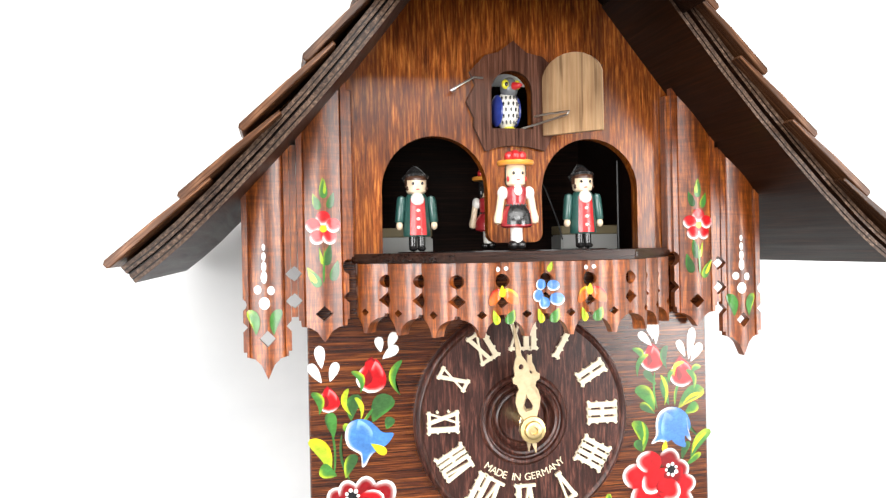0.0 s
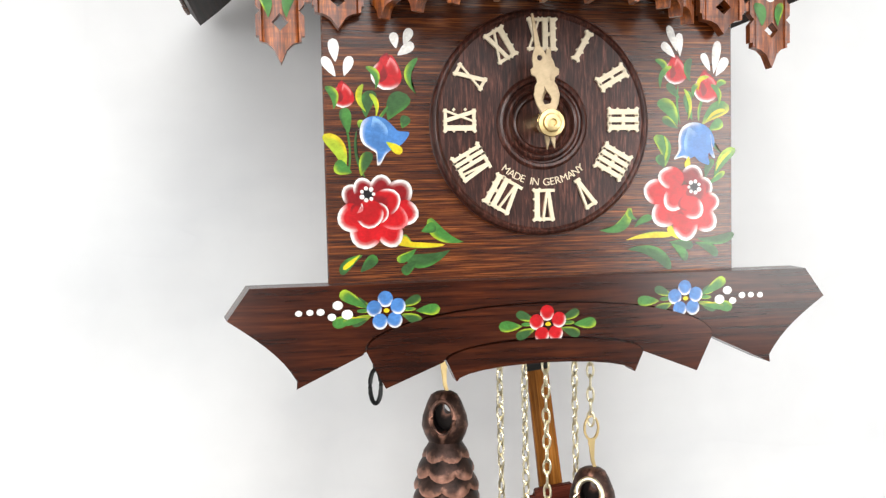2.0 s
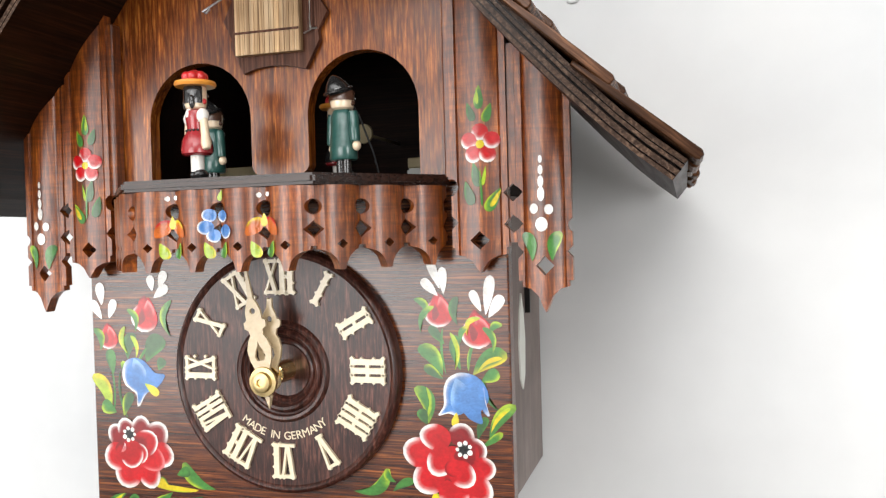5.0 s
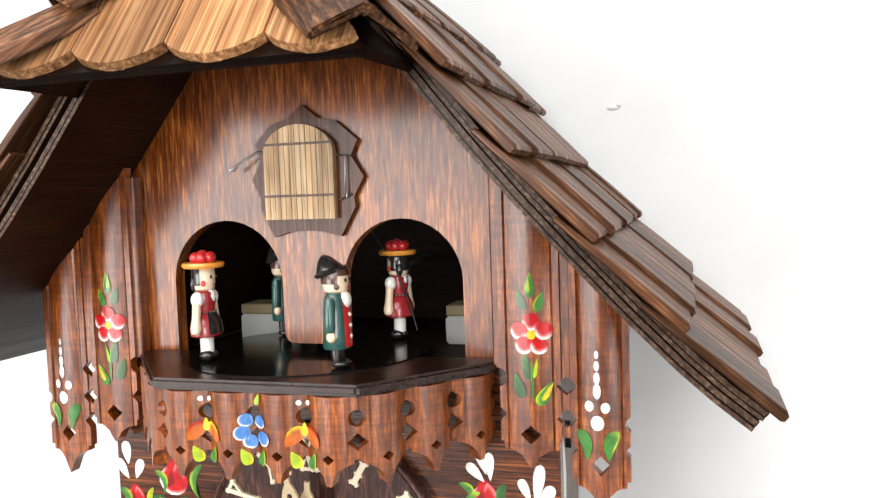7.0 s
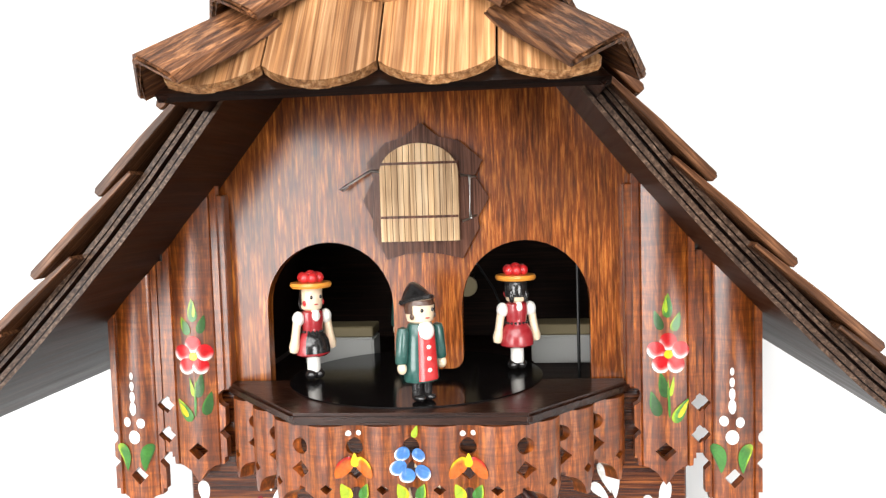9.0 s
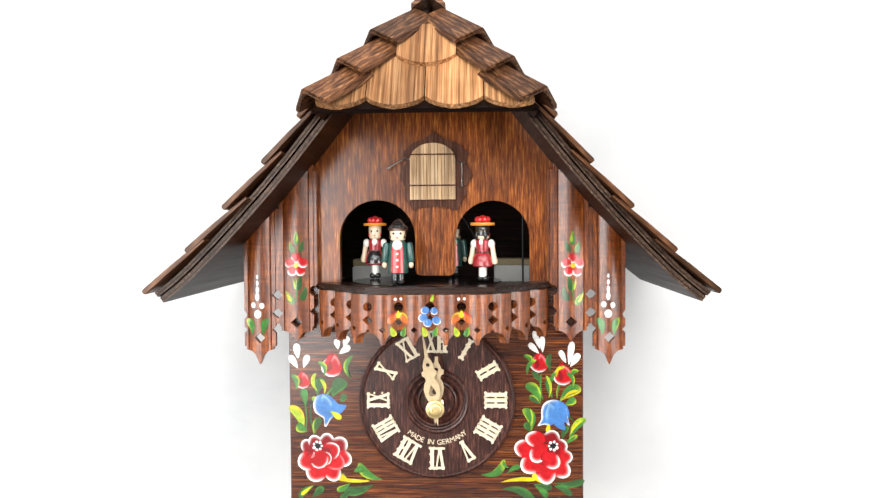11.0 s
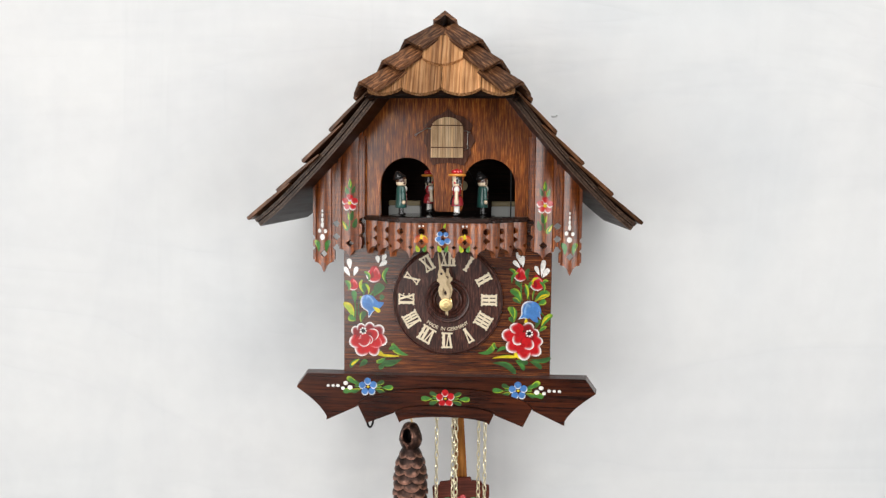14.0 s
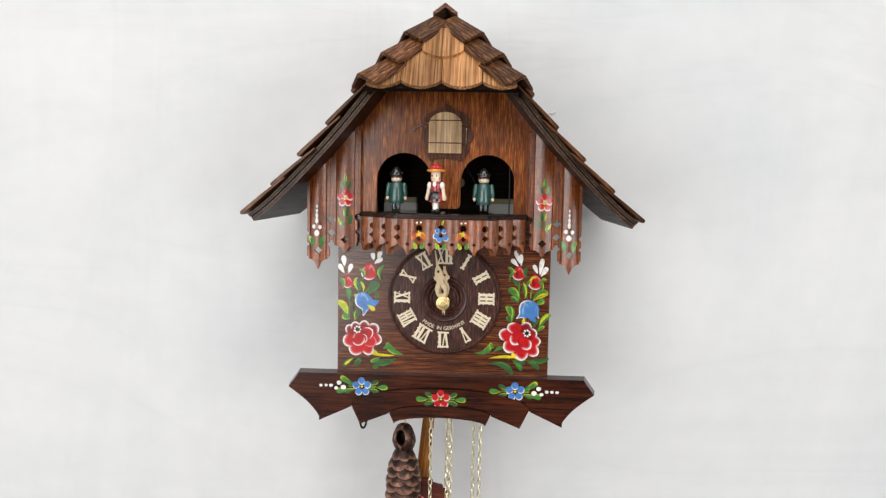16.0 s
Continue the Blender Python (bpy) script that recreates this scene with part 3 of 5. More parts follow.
def dial():
    cx, cz = 1.8, -1.0
    m = pose(cx * MM, 0, cz * MM, 90)
    bm = bmesh.new()
    lathe(bm, [(47.3, 0), (47.3, 4.2), (46.6, 5.4), (45.6, 5.8), (44.7, 5.2), (44.2, 4.6), (19.8, 4.6), (19.4, 5.3), (18.5, 5.9), (17.4, 5.7), (16.8, 4.4), (16.2, 4.2), (15.8, 5.0), (14.8, 5.6), (13.9, 5.2), (13.4, 3.4),
               (12.6, 2.8), (12.2, 3.3), (11.2, 3.6), (10.4, 3.0), (10, 1.8), (0, 1.6)], m, 96)
    d = part("dial", bm, "dial_wood", clock, "round brown turned wooden dial with raised rings", True)
    bm = bmesh.new()
    lathe(bm, [(4.2, 1.6), (4.2, 12), (3.2, 12.4), (3.2, 15), (0, 15)], m, 24)
    part("hand_tube", bm, "brass", d, "brass tube under both clock pointers", True)

    # numerals: slim bars with rails and little serifs
    glyphs = {1: "I", 2: "II", 3: "III", 4: "IIII", 5: "V", 6: "VI", 7: "VII", 8: "VIII", 9: "IX", 10: "X", 11: "XI", 12: "XII"}
    wide = {"I": 3.3, "V": 6.2, "X": 6.4}
    for hour, text in glyphs.items():
        bm = bmesh.new()
        total = sum(wide[c] for c in text)
        if len(text) == 4:
            total, k = 11.6, 11.6 / total
        else:
            k = 1.0
        x, h = -total / 2, 6.7
        for c in text:
            w = wide[c] * k
            mid = x + w / 2
            if c == "I":
                bars = [[(mid - w / 3, -h), (mid + w / 3, -h), (mid + w / 3, h), (mid - w / 3, h)]]
            elif c == "V":
                bars = [[(mid - 0.8, -h), (mid + 0.9, -h), (x + 2.0, h), (x + 0.3, h)], [(mid - 0.2, -h), (mid + 0.7, -h), (x + w - 0.3, h), (x + w - 1.3, h)]]
            else:
                bars = [[(x + w - 2.0, -h), (x + w - 0.3, -h), (x + 2.0, h), (x + 0.3, h)], [(x + 0.3, -h), (x + 1.2, -h), (x + w - 0.3, h), (x + w - 1.2, h)]]
            for n, q in enumerate(bars):
                prism(bm, q, -5.95 - 0.06 * n, -4.5)
            for z in (-h, h):
                for d2 in (-1, 1):
                    if c == "I" or (z > 0) or c == "X":
                        u = mid + d2 * (1.25 if c == "I" else w / 2 - 1.2)
                        prism(bm, diamond(u, z - math.copysign(0.5, z), 0.95, 1.0), -5.9, -4.5)
            x += w
        if text.endswith("II"):
            run = text.count("I") * 3.3 * k - 2.2
            box(bm, total / 2 - run - 1.1, total / 2 - 1.1, -5.82, -4.5, -0.75, 0.75)
        for z in (-h + 0.7, h - 0.7):
            squeeze = 0.55 if text == "V" and z < 0 else 1.0
            prism(bm, [(-total / 2 * squeeze + 0.2, z - 0.65), (total / 2 * squeeze - 0.2, z - 0.65), (total / 2 * squeeze - 0.2, z + 0.65), (-total / 2 * squeeze + 0.2, z + 0.65)], -5.8, -4.5)
        for z in (-2.4, 2.4):
            if text not in ("V", "X"):
                for sx in (-1, 1):
                    if not (text.startswith("V") or text.startswith("X")) or sx > 0:
                        prism(bm, diamond(sx * (total / 2 - 0.55), z, 0.8, 0.7), -5.85, -4.5)
        ob = part("numeral", bm, "cream_plastic", d, "cream plastic Roman numeral")
        a = 30 * hour
        ob.matrix_local = pose(1.8 * MM, 0, 0, 0, a, 0) @ pose(0, 0, 35.5 * MM)

    # lettering along the lower ring
    words, letters = "MADE IN GERMANY", bmesh.new()
    r, spread = 25.7, 84.0
    widths = {"M": 1.25, "W": 1.25, "I": 0.5, " ": 0.75, "E": 0.85}
    adv = [widths.get(c, 1.0) for c in words]
    run = 0.0
    for c, w in zip(words, adv):
        t = (run + w / 2) / sum(adv)
        run += w
        if c == " ":
            continue
        cu = bpy.data.curves.new("letter", "FONT")
        cu.body, cu.size, cu.align_x, cu.extrude = c, 4.4 * MM, "CENTER", 0.00008
        ob = new("letter", cu)
        me = bpy.data.meshes.new_from_object(ob.evaluated_get(bpy.context.evaluated_depsgraph_get()))
        a = -90 + (t - 0.5) * spread
        put = pose((1.8 + r * math.cos(radians(a))) * MM, -4.75 * MM, r * math.sin(radians(a)) * MM, 0, -(a + 90), 0) @ pose(0, 0, -1.7 * MM, 90)
        me.transform(put)
        letters.from_mesh(me)
        bpy.data.objects.remove(ob)
        bpy.data.curves.remove(cu)
        bpy.data.meshes.remove(me)
    part("lettering", letters, "cream_plastic", d, "small cream printed words MADE IN GERMANY")

    # pointers
    def hand(name, length, eye, y, turn, label):
        bm = bmesh.new()
        body = arc(0, 0, 4.6, 4.6, 200, 340, 10)
        side = [(3.0, 4.5), (4.4, 8), (4.9, 12), (3.8, 15.5), (2.6, 17), (2.9, 19), (4.4, 20), (4.5, 22.2), (3.2, 23), (3.1, eye), (2.2, eye + 2.6), (1.1, eye + 4.5), (0.9, eye + 8), (0.35, length)]
        pts = [(0, -10.5)] + [(0.9, -6.5)] + body[5:] + side + mirrored(side) + body[:5] + [(-0.9, -6.5)]
        prism(bm, pts, -0.55, 0.55)
        c = bmesh.new()
        prism(c, disc(0, eye, 1.15, 12), -5, 5)
        prism(c, [(-2.2, 9.2), (-1.4, 7.6), (1.4, 7.6), (2.2, 9.2), (1.5, 11.4), (0.4, 13.2), (0, 15), (-0.4, 13.2), (-1.5, 11.4)], -5, 5)
        ob = part(name, cut(bm, c), "hand_plastic", d, label)
        ob.matrix_local = pose(1.3 * MM, y * MM, -2.4 * MM, 0, turn, 0)

    hand("hour_hand", 30, 22.5, -13.6, 1.5, "cream plastic hour hand pointing to twelve")
    hand("minute_hand", 44, 26.2, -17.4, -9.2, "cream plastic minute hand just before twelve")
    bm = bmesh.new()
    lathe(bm, [(5.4, 0), (5.6, 0.5), (5.4, 1.4), (3.9, 1.7), (3.6, 3.2), (3.0, 3.5), (1.5, 3.5), (1.3, 2.6), (0, 2.6)], pose(1.3 * MM, -18.0 * MM, -2.6 * MM, 90), 32)
    part("hand_nut", bm, "nut_brass", d, "polished brass hand nut", True)


dial()


def base_boards():
    side = [(74, -93.5), (103, -107)] + [(103 + 28.5 * t - 3.8 * math.sin(math.pi * t), -107 + 28.5 * t) for t in (0.12, 0.25, 0.38, 0.5, 0.62, 0.75, 0.88)] + [(131.5, -78.5), (122.5, -66)]
    for name, pts, y, label in (
        ("base_board", [(-74, -93.5), (0, -88)] + side + mirrored(side[1:]), -9.5, "dark red-brown base board with swept ends"),
        ("base_arch", [(-42.5, -98.5), (42.5, -98.5), (67.5, -108.5), (75, -93)] + [(75 * math.cos(radians(a)), -93 + 16.5 * math.sin(radians(a))) for a in range(10, 180, 10)] + [(-75, -93), (-67.5, -108.5)], -11.0, "dark brown middle layer of the base board"),
        ("base_lip", [(38.5, -107), (42.5, -98.2)] + [(42.5 * math.cos(radians(a)), -98.2 + 7 * math.sin(radians(a))) for a in range(15, 180, 15)] + [(-42.5, -98.2), (-38.5, -107)] + [(38.5 * -math.cos(radians(a)), -107 + 6 * math.sin(radians(a))) for a in range(15, 180, 15)], -12.6, "dark brown curved lowest layer of the base board"),
    ):
        bm = bmesh.new()
        prism(bm, pts, y, y + (15.5 if name == "base_board" else 10))
        if name == "base_board":
            # the swept ends slant back from the face
            for v in bm.verts:
                if v.co.y < (y + 0.5) * MM and abs(v.co.x) > 0.1035:
                    v.co.x -= math.copysign(0.0024, v.co.x)
        if name != "base_lip":
            c = bmesh.new()
            rx, rz, z0 = (75.8, 17.4, -93.2) if name == "base_board" else (43.3, 7.9, -98.4)
            prism(c, [(rx * math.cos(radians(a)), z0 + rz * math.sin(radians(a))) for a in range(0, 181, 10)] + [(-rx, -130), (rx, -130)], -30, y + 3)
            bm = cut(bm, c)
        ob = part(name, bm, "base_wood", clock, label)
        if name == "base_board":
            base = ob
        elif name == "base_arch":
            archy = ob
    # dark soffit under the case
    bm = bmesh.new()
    box(bm, -80, 80, 8, 60, -72, -66.4)
    part("case_bottom", bm, "dark_wood", clock)
    return base, archy


base_board, base_arch = base_boards()


def roof():
    edge, soffit = "eave_edge_wood", "shaded_soffit_wood"
    rng = random.Random(4)
    shingle = None
    for s in (-1, 1):
        slope = None
        for d0, d1, y0, mat in ((0, 1.2, -47.2, edge), (1.21, 1.75, -46.6, "dark_wood"), (1.76, 3.3, -47.0, edge), (3.32, 4.1, -45.0, "dark_wood"), (4.12, 5.2, -48.5, edge), (5.21, 5.6, -48.0, "dark_wood"), (5.61, 7.0, -48.7, edge)):
            bm = bmesh.new()
            lo, hi = offset(SLOPE, d0), offset(SLOPE, d1)
            pts = lo + hi[::-1]
            prism(bm, pts if s < 0 else mirrored(pts), y0, 118)
            for f in bm.faces:
                f.normal_update()
            bmesh.ops.recalc_face_normals(bm, faces=bm.faces[:])
            # faces that look down take the darkened underside colour
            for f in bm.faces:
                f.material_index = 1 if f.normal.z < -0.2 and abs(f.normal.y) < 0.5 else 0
            if slope is None:
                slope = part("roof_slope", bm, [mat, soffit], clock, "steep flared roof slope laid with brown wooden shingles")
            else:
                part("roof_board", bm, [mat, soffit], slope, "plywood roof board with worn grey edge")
        # shingles, overlapping from the eave upwards
        outer = offset(SLOPE, 7.2) + [(-30, 207), (0, 233)]
        dist = [0.0]
        for (x0, z0), (x1, z1) in zip(outer, outer[1:]):
            dist.append(dist[-1] + math.hypot(x1 - x0, z1 - z0))

        def along(d):
            d = min(max(d, 0.0), dist[-1] - 0.01)
            k = max(i for i in range(len(dist) - 1) if dist[i] <= d)
            f = (d - dist[k]) / (dist[k + 1] - dist[k])
            (x0, z0), (x1, z1) = outer[k], outer[k + 1]
            return x0 + (x1 - x0) * f, z0 + (z1 - z0) * f

        for r in range(6):
            low = -3 + 32.5 * r
            a, b = along(max(low, 0)), along(low + 45)
            ang = math.degrees(math.atan2(b[1] - a[1], b[0] - a[0]))
            start = along(low) if low > 0 else (outer[0][0] - 2 * math.cos(radians(ang)), outer[0][1] - 2 * math.sin(radians(ang)))
            y = -55.0 + rng.uniform(-1, 1) if r < 4 else (-52, -40)[r - 4]
            while y < 112:
                w = min(rng.uniform(24, 31), 119 - y)
                if w < 8:
                    break
                if shingle is None:
                    bm = bmesh.new()
                    nose = [(0.0, 0.6), (0.9, 0.0), (45.0, 0.0), (45.0, 1.6), (22.0, 2.7), (1.2, 3.1), (0.0, 2.3)]
                    prism(bm, nose, 0, 27.4)
                    bmesh.ops.bevel(bm, geom=[e for e in bm.edges if abs(e.verts[0].co.y - e.verts[1].co.y) < 1e-6], offset=0.0004, segments=1, affect="EDGES")
                    ob = shingle = part("shingle", bm, "shingle_wood", slope)
                else:
                    ob = new("shingle", shingle.data)
                    ob.parent = slope
                lift = (0.8 if r == 0 else 3.6 if r < 5 else 2.0) + rng.uniform(-0.4, 0.5) - (0.9 if s > 0 else 0)
                m = pose((start[0] + rng.uniform(-1.2, 1.2)) * MM, y * MM, start[1] * MM) @ pose(0, 0, 0, 0, -ang + (1.5 if r == 0 else 4.6 if r < 5 else 3.0) + rng.uniform(-0.6, 0.6), 0) @ pose(0, 0, lift * MM)
                m = m @ Matrix.Diagonal((1, (w - 0.6) / 27.4, 1, 1))
                if s > 0:
                    m = Matrix.Diagonal((-1, 1, 1, 1)) @ m
                ob.matrix_local = m
                y += w
    # hipped hood over the gable
    A, B, L = Vector((0, -84, 165)), Vector((0, -30, 229)), 60.0
    bm = bmesh.new()
    for pts in (((-L + 2, -82, 165), (L - 2, -82, 165), (0, -30, 227)), ((-L + 2, -82, 165), (0, -30, 227), (0, 116, 227), (-66, 116, 169)), ((L - 2, -82, 165), (66, 116, 169), (0, 116, 227), (0, -30, 227))):
        vs = [Vector(p) for p in pts]
        nrm = (vs[1] - vs[0]).cross(vs[2] - vs[0]).normalized()
        nrm = nrm if nrm.z > 0 else -nrm
        up, low = ([bm.verts.new((p - nrm * d) * MM) for p in vs] for d in (0, 3.0))
        n = len(vs)
        bm.faces.new(up)
        bm.faces.new(low[::-1])
        for k in range(n):
            bm.faces.new((up[k], low[k], low[(k + 1) % n], up[(k + 1) % n]))
    hood = part("roof_hood", bm, "dark_wood", clock, "hipped roof hood with scalloped light brown shingles")
    slant = (B - A).length
    tilt = math.degrees(math.atan2(B.z - A.z, B.y - A.y))

    def on_hip(z_up=0.0):
        return pose(0, A.y * MM, A.z * MM, tilt - 90, 0, 0) @ pose(0, -z_up * MM, 0)

    def hip_shingle(x0, x1, v0, v1, up, scallop):
        n, w = 12, x1 - x0
        low = [(x0 + w * i / n, v0 - scallop * math.sin(math.pi * i / n) ** 0.75) for i in range(n + 1)]
        pts = low + [(x1, v1), (x0, v1)]
        lim = lambda x, z: (max(-1, min(1, x / max(L * (1 - z / slant) - 1, 1))) * max(L * (1 - z / slant) - 1, 1), z)
        pts = [lim(*p) for p in pts]
        bm = bmesh.new()
        prism(bm, pts, -3.2, 0)
        ob = part("scalloped_shingle", bm, "hood_shingle_wood", hood)
        ob.matrix_local = on_hip(up) @ pose(0, 0, 0, 2, 0, 0)

    for x in (-60, -30, 0, 30):
        hip_shingle(x + 0.3, x + 29.7, 7.0, 40, -1.8, 6.0)
    hip_shingle(-15.5, 15.5, 36, 60, 0.9, 7.0)
    # angled caps along the hips
    rng = random.Random(9)
    for s in (-1, 1):
        a, b = Vector((s * 57.5, -83, 164)), Vector((0, -30, 228))
        ax = (b - a).normalized()
        hip_n = Vector((0, -(B.z - A.z), B.y - A.y)).normalized()
        slope_n = (b - a).cross(Vector((0, 1, 0))).normalized()
        if slope_n.z < 0:
            slope_n = -slope_n
        for k in range(3):
            bm = bmesh.new()
            p = a + ax * (k * 27.6 + 2.0)
            sides = []
            for nrm, centre in ((slope_n, Vector((s * 60, 60, 200))), (hip_n, Vector((0, -40, 150)))):
                across = nrm.cross(ax).normalized()
                sides.append(across if across.dot(centre - p) > 0 else -across)
            fold = slope_n + hip_n
            fold = fold / fold.dot(hip_n)
            ends = []
            for along_, lift, wide in ((0, 7.4 + k * 0.4, -1.4), (35, 1.4 + k * 0.4, -2.4)):
                q = p + ax * along_
                top, low = q + fold * (lift + 2.8), q + fold * lift
                ring = (top + sides[0] * 20, top, top + sides[1] * (17.0 + k * 0.8 + wide), low + sides[1] * (17.0 + k * 0.8 + wide), low, low + sides[0] * 20)
                ends.append([bm.verts.new(v * MM) for v in ring])
            for m in range(6):
                bm.faces.new((ends[0][m], ends[0][(m + 1) % 6], ends[1][(m + 1) % 6], ends[1][m]))
            for ring in ends:
                bm.faces.new((ring[0], ring[1], ring[4], ring[5]))
                bm.faces.new((ring[1], ring[2], ring[3], ring[4]))
            bmesh.ops.bevel(bm, geom=bm.edges[:], offset=0.0009, segments=2, affect="EDGES")
            side = fold.cross(ax).normalized()
            m = Matrix((ax, side, ax.cross(side))).transposed().to_4x4()
            m.translation = p * MM
            bm.transform(m.inverted())
            ob = part("hip_cap", bm, "cap_wood", hood, "dark brown grooved hip cap")
            ob.matrix_local = m
    # ridge caps
    for k in range(4):
        bm = bmesh.new()
        y0 = -40 + 38 * k
        for s in (-1, 1):
            pts = [(0, 230.4 + 3.2), (s * 9.5, 223.2 + 3.2), (s * 9.5, 223.2 + 0.2), (0, 230.4 - 0.2)]
            prism(bm, pts, y0, y0 + 41)
        ob = part("ridge_cap", bm, "cap_wood", hood, "dark brown folded ridge cap")
        ob.matrix_local = pose(0, 0, (1.2 if k % 2 else 2.4) * MM)


roof()


# ---- the bird's doorway ----
def doorway():
    right = [(1, 162), (7, 157), (14, 155.5), (22, 148.5), (19.3, 143), (24, 135.5), (20, 128.5), (20.4, 125), (14.5, 114.5), (7, 116.3)]
    bm = bmesh.new()
    prism(bm, right + [(0, 116.8)] + [(x * 0.84, z) for x, z in mirrored(right[1:])], -2.6, -0.2)
    c = bmesh.new()
    prism(c, [(-9.2, 124.2), (9.2, 124.2), (9.2, 140)] + arc(0, 140, 9.2, 9.2, 0, 180, 12)[1:-1] + [(-9.2, 140)], -20, 30)
    part("door_surround", cut(bm, c), "surround_wood", clock, "brown carved surround with pointed edge")
    bm = bmesh.new()
    tube(bm, [(14.5, -3.8, 143.5), (17.6, -4.2, 143.2), (17.6, -4.2, 128.5), (14.8, -3.6, 127.6)], 0.45)
    tube(bm, [(17.6, -4.2, 142.8), (19.6, -2.5, 142.8)], 0.4)
    tube(bm, [(17.6, -4.2, 129), (19.6, -2.5, 129.4)], 0.4)
    part("hinge_wire", bm, "steel", clock, "bent steel wire door hinge", True)
    bm = bmesh.new()
    tube(bm, [(-13, -3.0, 145.5), (-17, -3.4, 145.8), (-26, -5, 140.5), (-27.5, -5.2, 139.6), (-26.8, -4.2, 139.2), (-25, -4.4, 140.6)], 0.45)
    part("door_latch", bm, "steel", clock, "thin bent steel wire latch", True)
    # the little door, hinged on its x = 0 side
    bm = bmesh.new()
    prism(bm, [(-27.4, 0), (0, 0), (0, 23.5)] + arc(-13.7, 23.5, 13.7, 10.5, 0, 180, 14)[1:-1] + [(-27.4, 23.5)], -1.2, 0.6)
    door = part("bird_door", bm, "door_back_wood", clock, "small arched light wood door with slatted front")
    for k in range(13):
        x0, x1 = -27.4 + 27.4 * k / 13, -27.4 + 27.4 * (k + 1) / 13
        xs = [x0 + 0.12, (x0 + x1) / 2, x1 - 0.12]
        tops = [(x, 23.3 + 10.5 * math.sqrt(max(0, 1 - ((x + 13.7) / 13.75) ** 2))) for x in xs]
        bm = bmesh.new()
        prism(bm, [(xs[0], 0), (xs[2], 0)] + tops[::-1], -2.3, -1.25)
        part("slat", bm, "door_wood", door)
    for z in (8, 26.5):
        bm = bmesh.new()
        box(bm, -27.2, -0.2, -2.42, -2.2, z, z + 0.9)
        part("door_line", bm, "surround_wood", door)
    door.location = (13.8 * MM, -3.4 * MM, 121 * MM)
    # wooden bird
    bm = bmesh.new()
    ball(bm, (0, 0, 8), (5.2, 6.5, 8.5), 0)
    ball(bm, (0.5, -1.5, 17.5), (3.9, 4.2, 5.0), 1)
    ball(bm, (-4.4, 1, 8), (1.6, 5.5, 7), 2)
    ball(bm, (4.4, 1, 8), (1.6, 5.5, 7), 2)
    lathe(bm, [(1.9, 0), (1.2, 3), (0, 5)], pose(1.2 * MM, -5 * MM, 18 * MM, 90, 0, 20), 10, 3)
    for x in (-2.6, 3.2):
        ball(bm, (x, -4.0, 18.8), (1.7, 1.3, 2.1), 4)
        ball(bm, (x, -5.1, 18.8), (0.8, 0.5, 1.0), 5)
    for r in range(5):
        for k in range(6):
            a = radians(-90 + (k - 2.5) * 24 + (r % 2) * 12)
            z = 2.5 + r * 2.6
            q = math.sqrt(max(0.05, 1 - ((z - 8) / 8.5) ** 2))
            ball(bm, (5.2 * q * math.cos(a), 6.5 * q * math.sin(a), z), (0.5, 0.4, 0.95), 5, 6, 4)
    ball(bm, (0, -2, -0.5), (3.0, 3.0, 1.5), 4)
    bird = part("cuckoo_bird", bm, ["toy_white", "toy_grey", "toy_blue", "toy_bright_red", "toy_yellow", "toy_black"], clock, "painted wooden cuckoo with speckled breast", True)
    bm = bmesh.new()
    tube(bm, [(0, 0, 0), (8, -9, 2), (17, -16, 4.5), (18, -16, 6), (8, -10, 5.2), (6, -6, 5)], 0.45)
    rod = part("push_wire", bm, "steel", clock, "bent steel wire pushing the door", True)
    return door, bird, rod


bird_door, cuckoo, push_wire = doorway()


# ---- dancers on their turning disc ----
CX, CY, CR, CZ = -4.0, 5.0, 37.0, 72.0
bm = bmesh.new()
lathe(bm, [(45.5, -0.5), (45.5, 0.3), (0, 0.3)], None, 64)
turntable = part("turntable", bm, "black_gloss", clock, "glossy black round turntable on the balcony", True)
turntable.location = (CX * MM, CY * MM, (CZ - 0.45) * MM)

FIG = ["toy_skin", "toy_white", "toy_red", "toy_bright_red", "toy_green", "toy_black", "toy_brown", "toy_orange"]


def sector(bm, profile, mid, half, mi, squash=1.0, seg=12, grow=0.18):
    """A thin patch of a turned body, round the direction mid (degrees; -90: the front)."""
    rings = []
    for r, z in profile:
        ang = [radians(mid - half + 2 * half * k / seg) for k in range(seg + 1)]
        rings.append([bm.verts.new(((r + grow) * MM * math.cos(a), squash * (r + grow) * MM * math.sin(a), z * MM)) for a in ang])
    for a, b in zip(rings, rings[1:]):
        for k in range(seg):
            bm.faces.new((a[k], a[k + 1], b[k + 1], b[k])).material_index = mi


def face_marks(bm, z, r, cheek):
    for sx in (-1, 1):
        ball(bm, (sx * 1.5, -r + 0.15, z + 0.6), (0.45, 0.35, 0.6), 5, 8, 6)
        ball(bm, (sx * (r - 0.35), -1.3, z - 1.2), (0.5, 0.8, 0.9), cheek, 8, 6)
    ball(bm, (0, -r + 0.1, z - 1.6), (0.7, 0.3, 0.22), 3, 8, 6)


